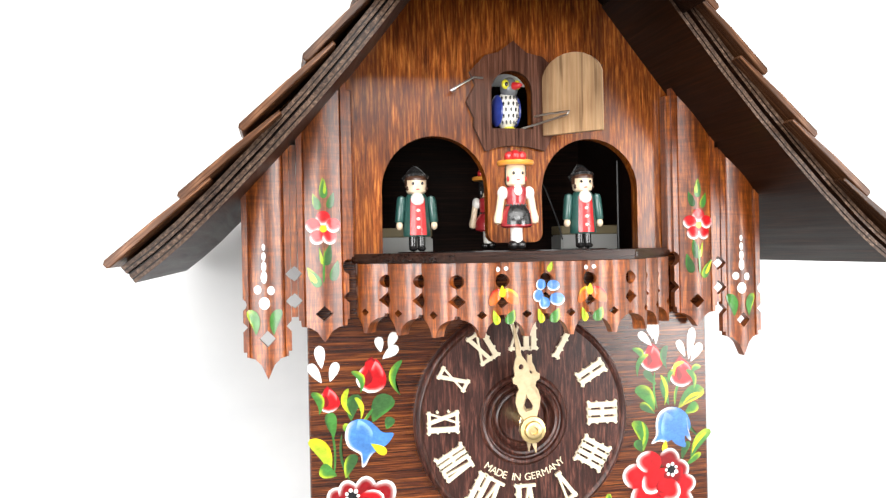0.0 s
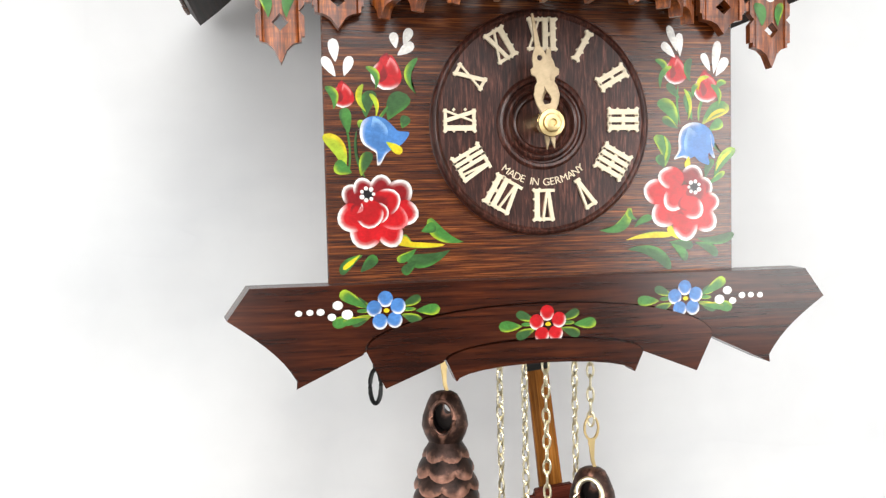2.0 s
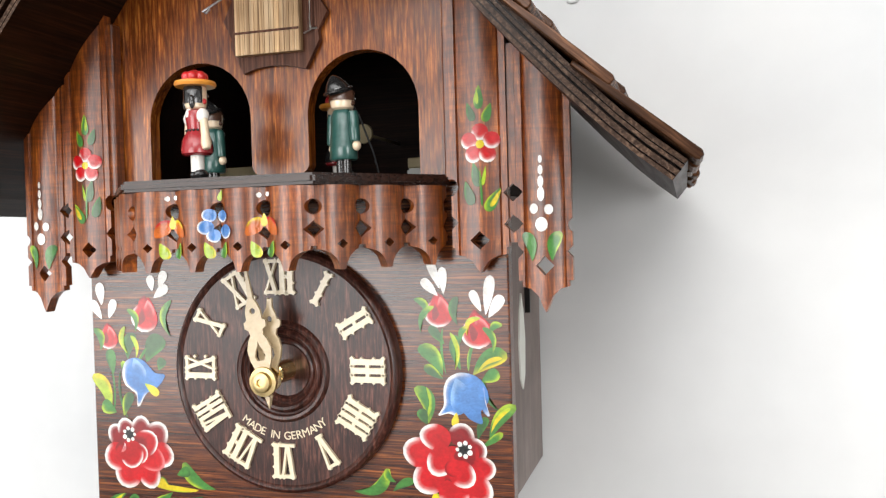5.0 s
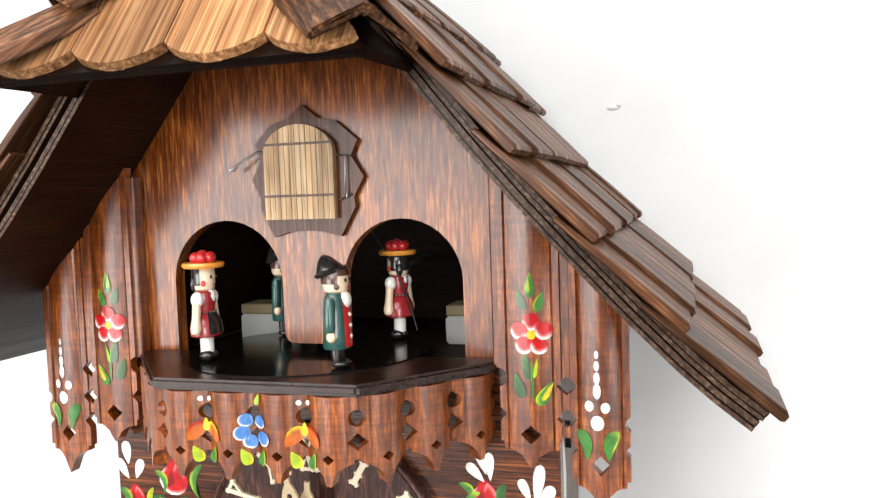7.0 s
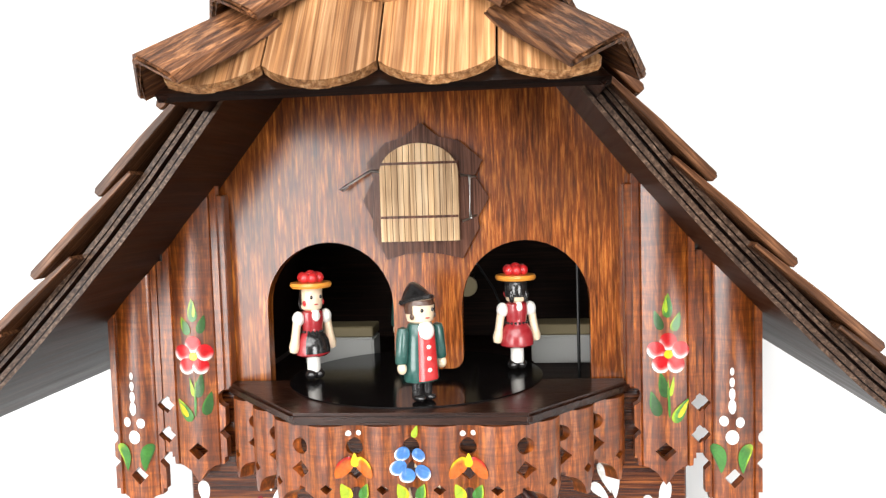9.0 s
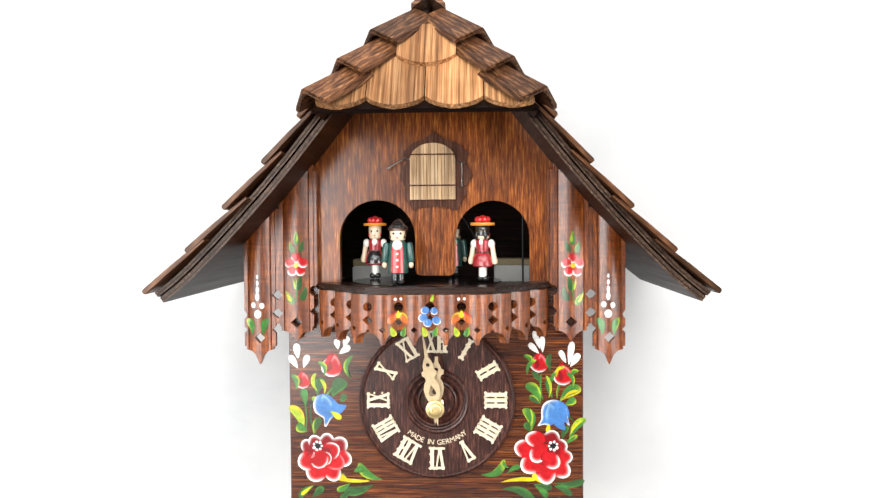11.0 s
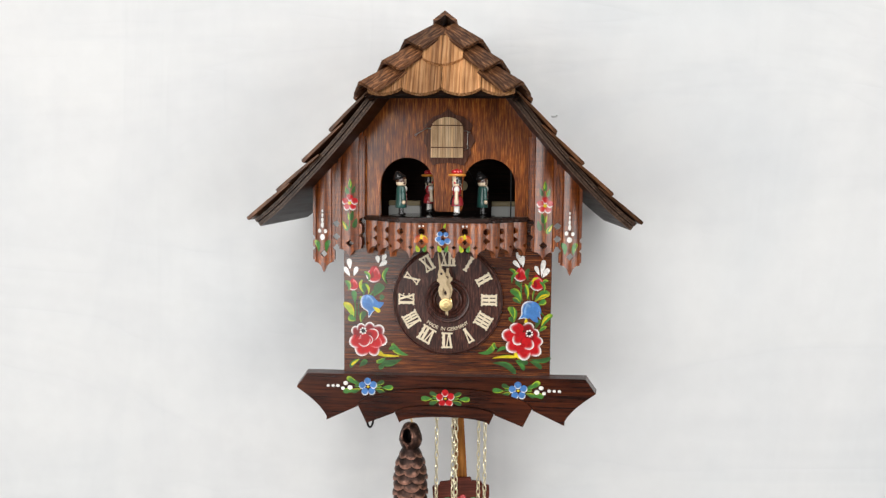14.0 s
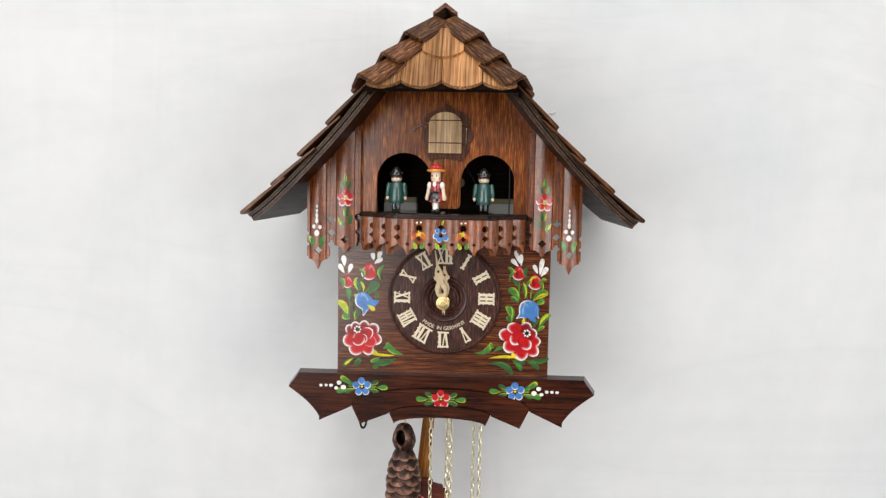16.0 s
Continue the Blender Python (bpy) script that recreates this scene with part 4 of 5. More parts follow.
def woman():
    bm = bmesh.new()
    for sx in (-1, 1):
        ball(bm, (sx * 1.3, -0.4, 1.6), (1.7, 2.3, 1.6), 5)
    lathe(bm, [(2.0, 2.4), (2.0, 7.6)], None, 16, 1)
    lathe(bm, [(4.3, 7.2), (5.2, 7.8), (5.3, 9.5), (4.9, 11.8), (3.9, 13.6), (3.1, 14.6), (3.2, 16), (3.6, 18.4), (3.4, 20.4), (1.8, 21.2)], None, 24, 2, 0.85)
    sector(bm, [(5.3, 8.3), (5.3, 9.5), (4.9, 11.8), (3.9, 13.6), (3.1, 14.6)], -90, 48, 5, 0.85)
    for k in range(16):
        a = math.tau * k / 16
        ball(bm, (3.25 * math.cos(a), 2.8 * math.sin(a), 14.6), 0.45, 5, 6, 4)
    ball(bm, (0, -1.7, 19.2), (1.8, 1.7, 2.3), 1)
    ball(bm, (0, 1.9, 19.4), (1.4, 1.4, 1.9), 1)
    for sx in (-1, 1):
        ball(bm, (sx * 4.5, 0, 18.6), (1.8, 1.9, 2.3), 1)
        m = pose(sx * 4.9 * MM, 0, 18 * MM, 0, sx * -9, 0)
        lathe(bm, [(0, -9.8), (1.2, -9.3), (1.6, -7.8), (1.25, -5.2), (1.25, 0)], m, 12, 0)
    lathe(bm, [(1.8, 20.6), (3.0, 21.4), (3.3, 23), (3.3, 27.2), (2.8, 28)], None, 20, 0)
    sector(bm, [(3.2, 22.6), (3.3, 23.4), (3.3, 27.2), (2.9, 28)], 90, 98, 5, 1.0, 20, 0.25)
    for sx in (-1, 1):
        ball(bm, (sx * 2.2, 2.2, 23), (1.0, 0.9, 2.2), 5)
    face_marks(bm, 24.4, 3.3, 3)
    lathe(bm, [(0, 27.6), (5.8, 27.7), (6.2, 28.4), (5.9, 29.2), (0, 29.4)], None, 32, 7)
    for k in range(6):
        a = math.tau * k / 6 + 0.3
        ball(bm, (2.4 * math.cos(a), 2.4 * math.sin(a), 30.6), (1.6, 1.6, 1.7), 3)
    ball(bm, (0, 0, 31.2), (1.8, 1.8, 1.7), 3)
    return bm


def man():
    bm = bmesh.new()
    for sx in (-1, 1):
        ball(bm, (sx * 1.4, -0.7, 1.0), (1.4, 2.4, 1.1), 5)
        lathe(bm, [(1.3, 0.8), (1.35, 6.5)], pose(sx * 1.4 * MM, 0, 0), 12, 5)
    lathe(bm, [(4.2, 5.6), (4.5, 6.1), (4.3, 10), (3.9, 16), (3.7, 20), (3.0, 21.6), (1.8, 22)], None, 24, 4, 0.82)
    sector(bm, [(4.5, 6.1), (4.3, 10), (3.9, 16), (3.7, 20)], -90, 36, 3, 0.82)
    for k in range(3):
        ball(bm, (0, -3.7 + 0.1 * k, 9.0 + k * 3.2), (0.65, 0.4, 0.65), 1, 10, 6)
    ball(bm, (0, -2.1, 19.6), (2.3, 2.0, 2.8), 1)
    for sx in (-1, 1):
        m = pose(sx * 4.9 * MM, 0, 20.2 * MM, 0, sx * -5, 0)
        lathe(bm, [(1.25, -9.2), (1.45, -8.6), (1.5, -1), (1.2, 0.5), (0, 1.1)], m, 14, 4)
        ball(bm, (sx * 5.7, -0.4, 9.8), (1.1, 1.3, 1.7), 0)
    lathe(bm, [(1.8, 21.4), (3.1, 22.4), (3.4, 24), (3.4, 27.4), (2.8, 28.4)], None, 20, 0)
    sector(bm, [(3.4, 24.6), (3.4, 27.4), (2.9, 28.4)], 90, 118, 6, 1.0, 20, 0.3)
    sector(bm, [(3.4, 26.9), (3.4, 27.4), (2.9, 28.4)], -90, 70, 6, 1.0, 12, 0.28)
    face_marks(bm, 25.0, 3.4, 6)
    m = pose(0, 0.9 * MM, 27.2 * MM, -21) @ pose(0, 0, -28 * MM)
    lathe(bm, [(0, 27.9), (4.0, 28.0), (4.5, 28.8), (4.2, 29.3), (3.6, 29.5)], m, 28, 5)
    lathe(bm, [(3.7, 29.0), (3.5, 29.8), (2.8, 31.2), (1.7, 32.9), (0.8, 33.8), (0, 34.1)], m, 28, 5)
    return bm


LABELS = {"w": "painted wooden dancing woman in red dress and pompom hat", "m": "painted wooden dancing man in a green coat and black hat"}
dancers = []
data = {}
for kind, at0, face in (("w", 0, 0), ("m", -90, 0), ("w", 180, 160), ("m", 90, 0)):
    if kind not in data:
        ob = part("figurine", woman() if kind == "w" else man(), FIG, None, "", True)
        ob.data.transform(Matrix.Scale(1.2, 4) if kind == "w" else Matrix.Diagonal((1.34, 1.3, 1.14, 1)))
        data[kind] = ob.data
    else:
        ob = new("figurine", data[kind])
    tagged(ob, LABELS[kind], "figurine", "dancers on the turntable")
    dancers.append((ob, at0, face))


# ---- weights, chains, pendulum ----
def cone_weight(x, y, z, turn, label):
    thing = tagged(new("pine_cone_weight"), label, "clock weight", "pine cone weights")
    thing.location, thing.rotation_euler = (x * MM, y * MM, 1.6 + z * MM), (0, 0, radians(turn))
    # eyelet head with a hollow ring through it
    bm = bmesh.new()
    lathe(bm, [(7.4, -27), (8.0, -24), (9.8, -20.5), (11.2, -16), (10.6, -11.5), (8.2, -5), (6.4, -1.6), (4.0, -0.2), (0, 0.3)], None, 28, 0, 0.86)
    c = bmesh.new()
    prism(c, arc(0, -11.5, 5.2, 7.8, 0, 345, 23), -30, 3.5)
    bm = cut(bm, c)
    c = bmesh.new()
    prism(c, arc(1.2, -9.0, 2.4, 3.0, 0, 345, 15), 1, 30)
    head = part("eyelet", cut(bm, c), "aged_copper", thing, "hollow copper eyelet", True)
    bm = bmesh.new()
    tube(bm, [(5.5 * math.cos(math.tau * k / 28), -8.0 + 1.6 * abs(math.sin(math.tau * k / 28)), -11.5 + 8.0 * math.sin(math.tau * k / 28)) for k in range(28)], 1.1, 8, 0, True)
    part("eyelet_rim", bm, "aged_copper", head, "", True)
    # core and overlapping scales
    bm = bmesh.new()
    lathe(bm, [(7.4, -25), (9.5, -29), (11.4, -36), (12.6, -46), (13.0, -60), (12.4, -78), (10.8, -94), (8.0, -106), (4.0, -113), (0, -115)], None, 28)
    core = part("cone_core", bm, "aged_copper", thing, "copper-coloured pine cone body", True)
    bm = bmesh.new()
    prof = [(-25, 7.4), (-29, 9.5), (-36, 11.4), (-46, 12.6), (-60, 13.0), (-78, 12.4), (-94, 10.8), (-106, 8.0)]
    rng = random.Random(int(x * 10))
    zz, row = -25.0, 0
    while zz > -104:
        r = np.interp(-zz, [-p[0] for p in prof], [p[1] for p in prof])
        n = 6
        for k in range(n):
            a = math.tau * (k + 0.5 * (row % 2)) / n + rng.uniform(-0.05, 0.05)
            half = math.pi / n * 1.12
            grid = []
            for v in range(5):
                f = v / 4
                line = []
                for u in range(7):
                    g = u / 3 - 1
                    drop = f * (9.6 - 3.4 * abs(g) ** 2.2)
                    rad = r + 0.1 + 3.9 * math.sin(f * 1.9) ** 1.3 * (1 - 0.4 * g * g) + rng.uniform(-0.12, 0.12)
                    line.append(bm.verts.new((rad * math.cos(a + g * half) * MM, rad * math.sin(a + g * half) * MM, (zz + 1.5 - drop) * MM)))
                grid.append(line)
            under = [bm.verts.new(((r - 1.2) * math.cos(a + (u / 3 - 1) * half) * MM, (r - 1.2) * math.sin(a + (u / 3 - 1) * half) * MM, (zz + 2.9 - 9.6 + 3.4 * abs(u / 3 - 1) ** 2.2) * MM)) for u in range(7)]
            grid.append(under)
            for la, lb in zip(grid, grid[1:]):
                for u in range(6):
                    bm.faces.new((la[u], la[u + 1], lb[u + 1], lb[u]))
        zz -= 7.0
        row += 1
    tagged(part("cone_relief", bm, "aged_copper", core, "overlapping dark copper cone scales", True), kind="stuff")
    # flat brass hook
    bm = bmesh.new()
    prism(bm, arc(0, 19, 4.0, 6.2, -65, 245, 22) + [(-1.1, 9), (-0.4, 3), (0.9, -1), (0.5, -4.5), (2.0, -4.6), (2.3, -0.6), (1.2, 4), (1.3, 9)], -0.5, 0.5)
    c = bmesh.new()
    prism(c, arc(0, 19.2, 3.1, 5.2, 0, 342, 19), -5, 5)
    hook = part("hook", cut(bm, c), "nut_brass", thing, "flat stamped brass hook")
    hook.rotation_euler = (0, 0, radians(35))
    return thing


cone_weight(-34.5, 42, -123, -18, "copper pine cone clock weight hung close under the clock")
music_weight = cone_weight(35.0, 32, -162, -30, "copper pine cone clock weight hung lower on its chain")


def chain(x, y, z0, z1, turn, label):
    thing = tagged(new("clock_chain"), label, "chain", "brass chains under the clock")
    thing.location = (x * MM, y * MM, 1.6 + z0 * MM)
    link, z, k = None, 0.0, 0
    rng = random.Random(int(100 + x))
    while z > z1 - z0:
        if link is None:
            bm = bmesh.new()
            pts = [(1.55 * math.cos(t), 0, 3.6 * math.sin(t)) for t in (math.tau * i / 16 for i in range(16))]
            tube(bm, pts, 0.6, 6, 0, True)
            ob = link = part("link", bm, "pale_brass", thing, "", True)
        else:
            ob = new("link", link.data)
            ob.parent = thing
        ob.matrix_local = pose(0, 0, (z - 3.2) * MM, 0, rng.uniform(-4, 4), turn + (90 if k % 2 else 0) + rng.uniform(-14, 14))
        z -= 5.9
        k += 1
    return thing


for x, y, low, turn in ((-9.5, 33, -330, 40), (9.0, 20, -330, 60), (5.0, 42, -330, 35), (29.0, 38, -330, 40), (34.8, 32, -141, 55)):
    music_chain = chain(x, y, -88 if low < -200 else -35, low, turn, "pale brass link chain hanging below the clock" if low < -200 else "short pale brass chain holding the lower weight")

# brass ring and loose chain end on the lower weight
bm = bmesh.new()
tube(bm, [(6.3 * math.cos(math.tau * k / 28), -9.0 + 1.6 * abs(math.sin(math.tau * k / 28)), -12 + 8.6 * math.sin(math.tau * k / 28)) for k in range(28)], 1.25, 8, 0, True)
part("brass_ring", bm, "pale_brass", music_weight, "brass ring round the eyelet", True)
bm = bmesh.new()
tube(bm, [(1.55 * math.cos(t), 0, 3.6 * math.sin(t)) for t in (math.tau * i / 16 for i in range(16))], 0.6, 6, 0, True)
loose = part("link", bm, "pale_brass", music_weight, "", True)
for k in range(14):
    ob = loose if k == 0 else new("link", loose.data)
    ob.parent = music_weight
    ob.matrix_local = pose((-2.5 - 0.25 * k) * MM, (-10.6 - 0.75 * min(k, 8)) * MM, (-21.5 - 5.9 * k) * MM, 6 if k < 8 else 0, 3, 50 + (90 if k % 2 else 0) + 9 * (k % 3))

bm = bmesh.new()
tube(bm, [(-69 + 3.2 * math.cos(math.tau * k / 24) * 0.8, 20 + 3.2 * math.cos(math.tau * k / 24) * 0.6, -114 + 7.6 * math.sin(math.tau * k / 24)) for k in range(24)], 1.0, 8, 0, True)
tube(bm, [(-69, 20, -106), (-69, 20, -88), (-69, 20, -70)], 1.0)
part("pull_ring", bm, "black_metal", clock, "black wire pull ring under the clock", True)

pendulum = tagged(new("pendulum"), "swinging wooden pendulum with a carved red-brown bob", "pendulum")
bm = bmesh.new()
prism(bm, [(-5.2, -140), (5.2, -140), (6.2, -222), (-6.2, -222)], -1.6, 1.6)
bmesh.ops.bevel(bm, geom=bm.edges[:], offset=0.0005, segments=1, affect="EDGES")
part("rod", bm, "pendulum_wood", pendulum, "honey-brown wooden pendulum rod")
bm = bmesh.new()
box(bm, -6, 6, -2.2, 2.2, -155, -100)
box(bm, -0.8, 0.8, -0.8, 0.8, -100, 0)
part("hanger", bm, "black_metal", pendulum, "black metal pendulum hanger")
bm = bmesh.new()
prism(bm, [(-27, -216), (-27, -206), (-20, -206), (-20, -202), (-10, -202), (-10, -198), (10, -198), (10, -202), (20, -202), (20, -206), (27, -206), (27, -216), (22, -232), (12, -243), (0, -248), (-12, -243), (-22, -232)], -6, -2)
bmesh.ops.bevel(bm, geom=bm.edges[:], offset=0.0006, segments=2, affect="EDGES")
bmesh.ops.translate(bm, vec=(0, 0, -0.017), verts=bm.verts[:])
bob = part("bob", bm, "bob_wood", pendulum, "stepped red-brown carved pendulum bob")
bm = bmesh.new()
for k in range(5):
    a = math.tau * k / 5
    ball(bm, (5 * math.cos(a), -6.5, -222 + 5 * math.sin(a)), (3.2, 1.4, 3.2), 0)
ball(bm, (0, -7, -222), (2, 1.5, 2), 1)
for sx in (-1, 1):
    ball(bm, (sx * 13, -6.4, -219), (5.5, 1.0, 2.4), 2)
bmesh.ops.translate(bm, vec=(0, 0, -0.017), verts=bm.verts[:])
part("bob_flower", bm, ["paint_red", "paint_yellow", "paint_green"], bob, "small red flower on the bob", True)


# ---- hand-painted flowers ----
def flute(x0, x1, edge, crown, lip=2.2):
    """The front of a fluted board, as y over x."""
    w = x1 - x0 - 2 * lip - 1.6

    def y(x):
        t = min(max((x - x0 - lip - 0.8) / w, 0.0), 1.0)
        return edge + 0.2 - (crown - 0.2) * math.sin(math.pi * t) - 0.25
    return y


def rail_front(x):
    p = 17.5
    t = ((x + 35) % p - 2) / (p - 4)
    return -43.5 - 0.1 - 2.9 * math.sin(math.pi * min(max(t, 0.0), 1.0)) ** 0.7 - 0.35


def big_bouquet(s):
    """A rose, buds and a bell flower on one half of the front board; s: -1 or 1."""
    b = Brush(0)
    A = lambda a: a if s < 0 else 180 - a
    X = lambda x: x if s < 0 else -x

    def leaf(x, z, length, width, a, c, bend=0.0, blunt=0.6, rim=None, toward=None, depth=0.75):
        b.leaf(X(x), z, length, width, A(a), c, bend if s < 0 else -bend, blunt, rim, A(a if toward is None else toward), depth)

    def stroke(x0, z0, x1, z1, w, bend, c, rim, toward):
        """A brush stroke from its round head to its thin tail."""
        ln = math.hypot(x1 - x0, z1 - z0)
        b.leaf((x0 + x1) / 2, (z0 + z1) / 2, ln * 1.12, w, math.degrees(math.atan2(z1 - z0, x1 - x0)), c, bend, 0.58 if w > 1.6 else 0.9, rim, toward, 0.85)

    # stems and leaves
    if s < 0:
        stroke(-77.5, -4.5, -74.8, -22.3, 1.1, 0.1, "dark_green", "green", 0)
        stroke(-79.1, -1.0, -78.3, -20.5, 0.9, -0.06, "green", "dark_green", 0)
        stroke(-80.6, 5.3, -79.1, -4.1, 4.9, 0, "green", "dark_green", 180)
        stroke(-70.0, 12.4, -72.7, 2.6, 5.8, 0.1, "dark_green", "green", 180)
        stroke(-68.3, 11.5, -66.3, 3.0, 2.2, -0.16, "lime", "yellow", 0)
        stroke(-56.1, 11.5, -63.4, 2.1, 8.4, 0.1, "dark_green", "green", 300)
        stroke(-54.9, 2.1, -56.9, -2.3, 4.4, 0, "dark_green", "green", 270)
        stroke(-75.1, -1.0, -67.2, -3.2, 3.8, 0.1, "green", "lime", 90)
        stroke(-86.4, -4.5, -79.3, -18.3, 6.2, -0.14, "lime", "yellow", 60)
        stroke(-84.8, -17.4, -78.7, -20.9, 5.8, 0.06, "green", "lime", 240)
        stroke(-71.2, -12.5, -74.8, -21.4, 4.9, 0.06, "dark_green", "lime", 180)
        stroke(-62.8, 6.1, -67.0, 0.4, 1.3, 0, "green", "lime", 180)
        stroke(-84.2, -60.9, -75.9, -54.2, 4.2, -0.1, "green", "dark_green", 200)
        stroke(-82.4, -60.0, -75.9, -54.7, 2.0, 0, "yellow", "lime", 90)
        stroke(-69.2, -55.6, -75.3, -61.3, 4.7, 0, "dark_green", "green", 90)
        for row in ((-41.0, -47.6, 18, 5.6, -33, "green", "lime", 215, 0.14), (-46.8, -44.4, 6.5, 4.4, 200, "green", "dark_green", 300, 0), (-51.0, -51.2, 22, 2.3, -4, "yellow", "lime", 270, 0.03), (-56.0, -49.2, 6, 3.4, -40, "yellow", "green", 60, 0),
                    (-46.8, -57.4, 19, 6.0, 12, "dark_green", "green", 270, 0.1), (-56.0, -55.6, 9.5, 3.6, 30, "green", "lime", 130, 0.06), (-55.2, -60.2, 8, 4.2, 42, "dark_green", "green", 290, 0)):
            x, z, ln, w, a, c, rim, toward, bend = row
            leaf(x, z, ln, w, a, c, bend, 0.55 if w > 2.5 else 0.9, rim, toward)
    else:
        stroke(64.2, 14.7, 65.0, -0.7, 1.0, 0.06, "green", "dark_green", 0)
        stroke(76.5, 11.0, 73.9, 0.5, 1.4, 0.08, "green", "lime", 180)
        stroke(78.5, -3.5, 83.3, -15.0, 1.0, 0.18, "green", "dark_green", 0)
        stroke(60.3, 15.9, 65.4, 9.9, 3.5, 0, "dark_green", "green", 270)
        stroke(57.8, 9.5, 65.6, -0.4, 6.2, -0.12, "green", "lime", 40)
        stroke(68.9, 12.2, 70.6, 0.6, 4.1, 0.08, "green", "dark_green", 180)
        stroke(70.0, 13.4, 71.4, 1.0, 1.8, -0.14, "lime", "yellow", 0)
        stroke(58.1, 1.2, 64.6, -3.2, 3.7, 0, "dark_green", "lime", 60)
        stroke(87.4, 7.6, 76.1, -0.0, 7.0, 0.10, "green", "yellow", 300)
        stroke(86.1, 5.6, 77.8, 0.7, 1.8, 0.12, "yellow", "lime", 270)
        stroke(85.6, -0.5, 79.8, -3.9, 4.9, 0, "green", "lime", 300)
        stroke(57.1, -6.1, 60.8, -18.6, 6.2, -0.16, "green", "lime", 200)
        stroke(60.0, -7.1, 59.8, -17.4, 1.4, -0.15, "lime", "green", 0)
        stroke(55.7, -15.1, 58.1, -20.1, 4.1, 0, "dark_green", "green", 180)
        stroke(89.9, -11.8, 81.1, -23.7, 4.9, 0.10, "green", "lime", 120)
        stroke(88.7, -13.0, 82.0, -21.3, 1.8, 0.10, "yellow", "lime", 90)
        stroke(80.4, -17.1, 77.2, -24.4, 3.5, 0.08, "dark_green", "green", 0)
        stroke(86.5, -22.8, 79.4, -27.8, 2.7, 0, "green", "lime", 90)
        stroke(44.2, -41.7, 30.9, -49.9, 4.9, -0.22, "green", "lime", 90)
        stroke(40.5, -39.0, 44.2, -43.3, 2.9, 0.2, "green", "lime", 180)
        stroke(51.6, -41.2, 44.1, -45.4, 3.3, 0.08, "green", "dark_green", 270)
        stroke(60.5, -49.1, 41.2, -50.6, 2.7, 0.05, "yellow", "lime", 90)
        stroke(60.2, -46.6, 64.6, -51.7, 3.5, 0, "yellow", "green", 30)
        stroke(61.6, -61.0, 43.2, -53.1, 5.5, 0.16, "dark_green", "green", 60)
        stroke(71.1, -54.9, 60.9, -53.2, 4.1, 0, "dark_green", "green", 90)
        stroke(69.0, -60.2, 62.5, -53.7, 4.1, 0.1, "green", "dark_green", 270)
        stroke(90.5, -52.2, 74.4, -53.4, 4.3, -0.1, "dark_green", "green", 270)
        stroke(83.4, -58.4, 73.6, -53.0, 4.1, 0.08, "dark_green", "green", 90)
    # buds: a red pear-shaped body with a white lower edge, held by curling sepals
    for x, z, r, lean in ((-80.9, 11.4, 4.6, 88), (-62.6, 20.6, 6.4, 75)) if s < 0 else ((63.9, 22.3, 5.4, 84), (78.2, 15.2, 6.0, 96)):
        b.leaf(x, z - 0.4, r * 2.3, r * 2.0, lean, "red", 0, 0.72, "white", 225, 0.35)
        b.leaf(x - 0.1 * r, z + 0.75 * r, r * 0.9, r * 0.7, lean, "red", 0, 0.8, "deep_red", 90, 0.9)
        b.leaf(x + 0.3 * r, z + 0.1 * r, r * 1.6, r * 0.9, lean + 8, "red", 0.1, 0.8, "pink", 60, 0.9)
        b.leaf(x - 0.2 * r, z - 0.1 * r, r * 1.3, r * 0.5, lean + 4, "deep_red", 0.1, 0.8, "red", 60)
    if s < 0:
        stroke(-85.5, 14.6, -83.2, 6.1, 3.8, -0.2, "green", "lime", 20)
        stroke(-75.1, 14.6, -74.0, 4.4, 2.7, 0.2, "lime", "yellow", 180)
        stroke(-68.6, 23.0, -65.5, 14.6, 3.1, -0.25, "green", "lime", 40)
        stroke(-53.8, 25.7, -54.5, 12.4, 3.3, 0.25, "green", "lime", 180)
        for x, z, ln, w, a in ((-84.1, 29.0, 9.5, 4.4, 276), (-86.2, 22.3, 9.5, 4.0, 302), (-78.8, 22.6, 8.5, 4.0, 250), (-59.3, 33.2, 6.6, 3.8, 280), (-54, 34.8, 7.4, 4.0, 246), (-54.8, 29.6, 8.4, 4.2, 216)):
            leaf(x, z, ln, w, a, "white", 0, 0.62)
    else:
        stroke(56.8, 27.2, 60.4, 20.5, 3.1, -0.25, "green", "lime", 40)
        stroke(59.7, 24.2, 55.0, 15.4, 2.5, 0.2, "green", "lime", 0)
        stroke(69.2, 26.6, 69.4, 17.1, 3.5, 0.15, "dark_green", "green", 180)
        stroke(77.3, 20.5, 72.7, 14.5, 2.1, 0.3, "yellow", "lime", 90)
        stroke(73.5, 16.5, 71.0, 10.9, 2.5, 0.2, "green", "yellow", 0)
        stroke(86.3, 18.0, 82.5, 14.4, 2.9, 0.25, "green", "lime", 90)
        stroke(82.6, 16.1, 85.7, 7.7, 2.7, -0.2, "green", "lime", 0)
        stroke(57.9, 33.3, 63.4, 27.7, 3.7, 0, "white", "white", 0)
        stroke(60.7, 40.6, 64.3, 30.6, 3.5, 0, "white", "white", 0)
        stroke(65.6, 37.5, 65.9, 28.4, 3.5, 0, "white", "white", 0)
        stroke(83.7, 34.1, 81.8, 21.1, 4.1, 0, "white", "white", 0)
        stroke(76.6, 28.9, 79.8, 22.0, 3.5, 0, "white", "white", 0)
        stroke(87.7, 27.0, 83.0, 19.8, 4.3, 0, "white", "white", 0)
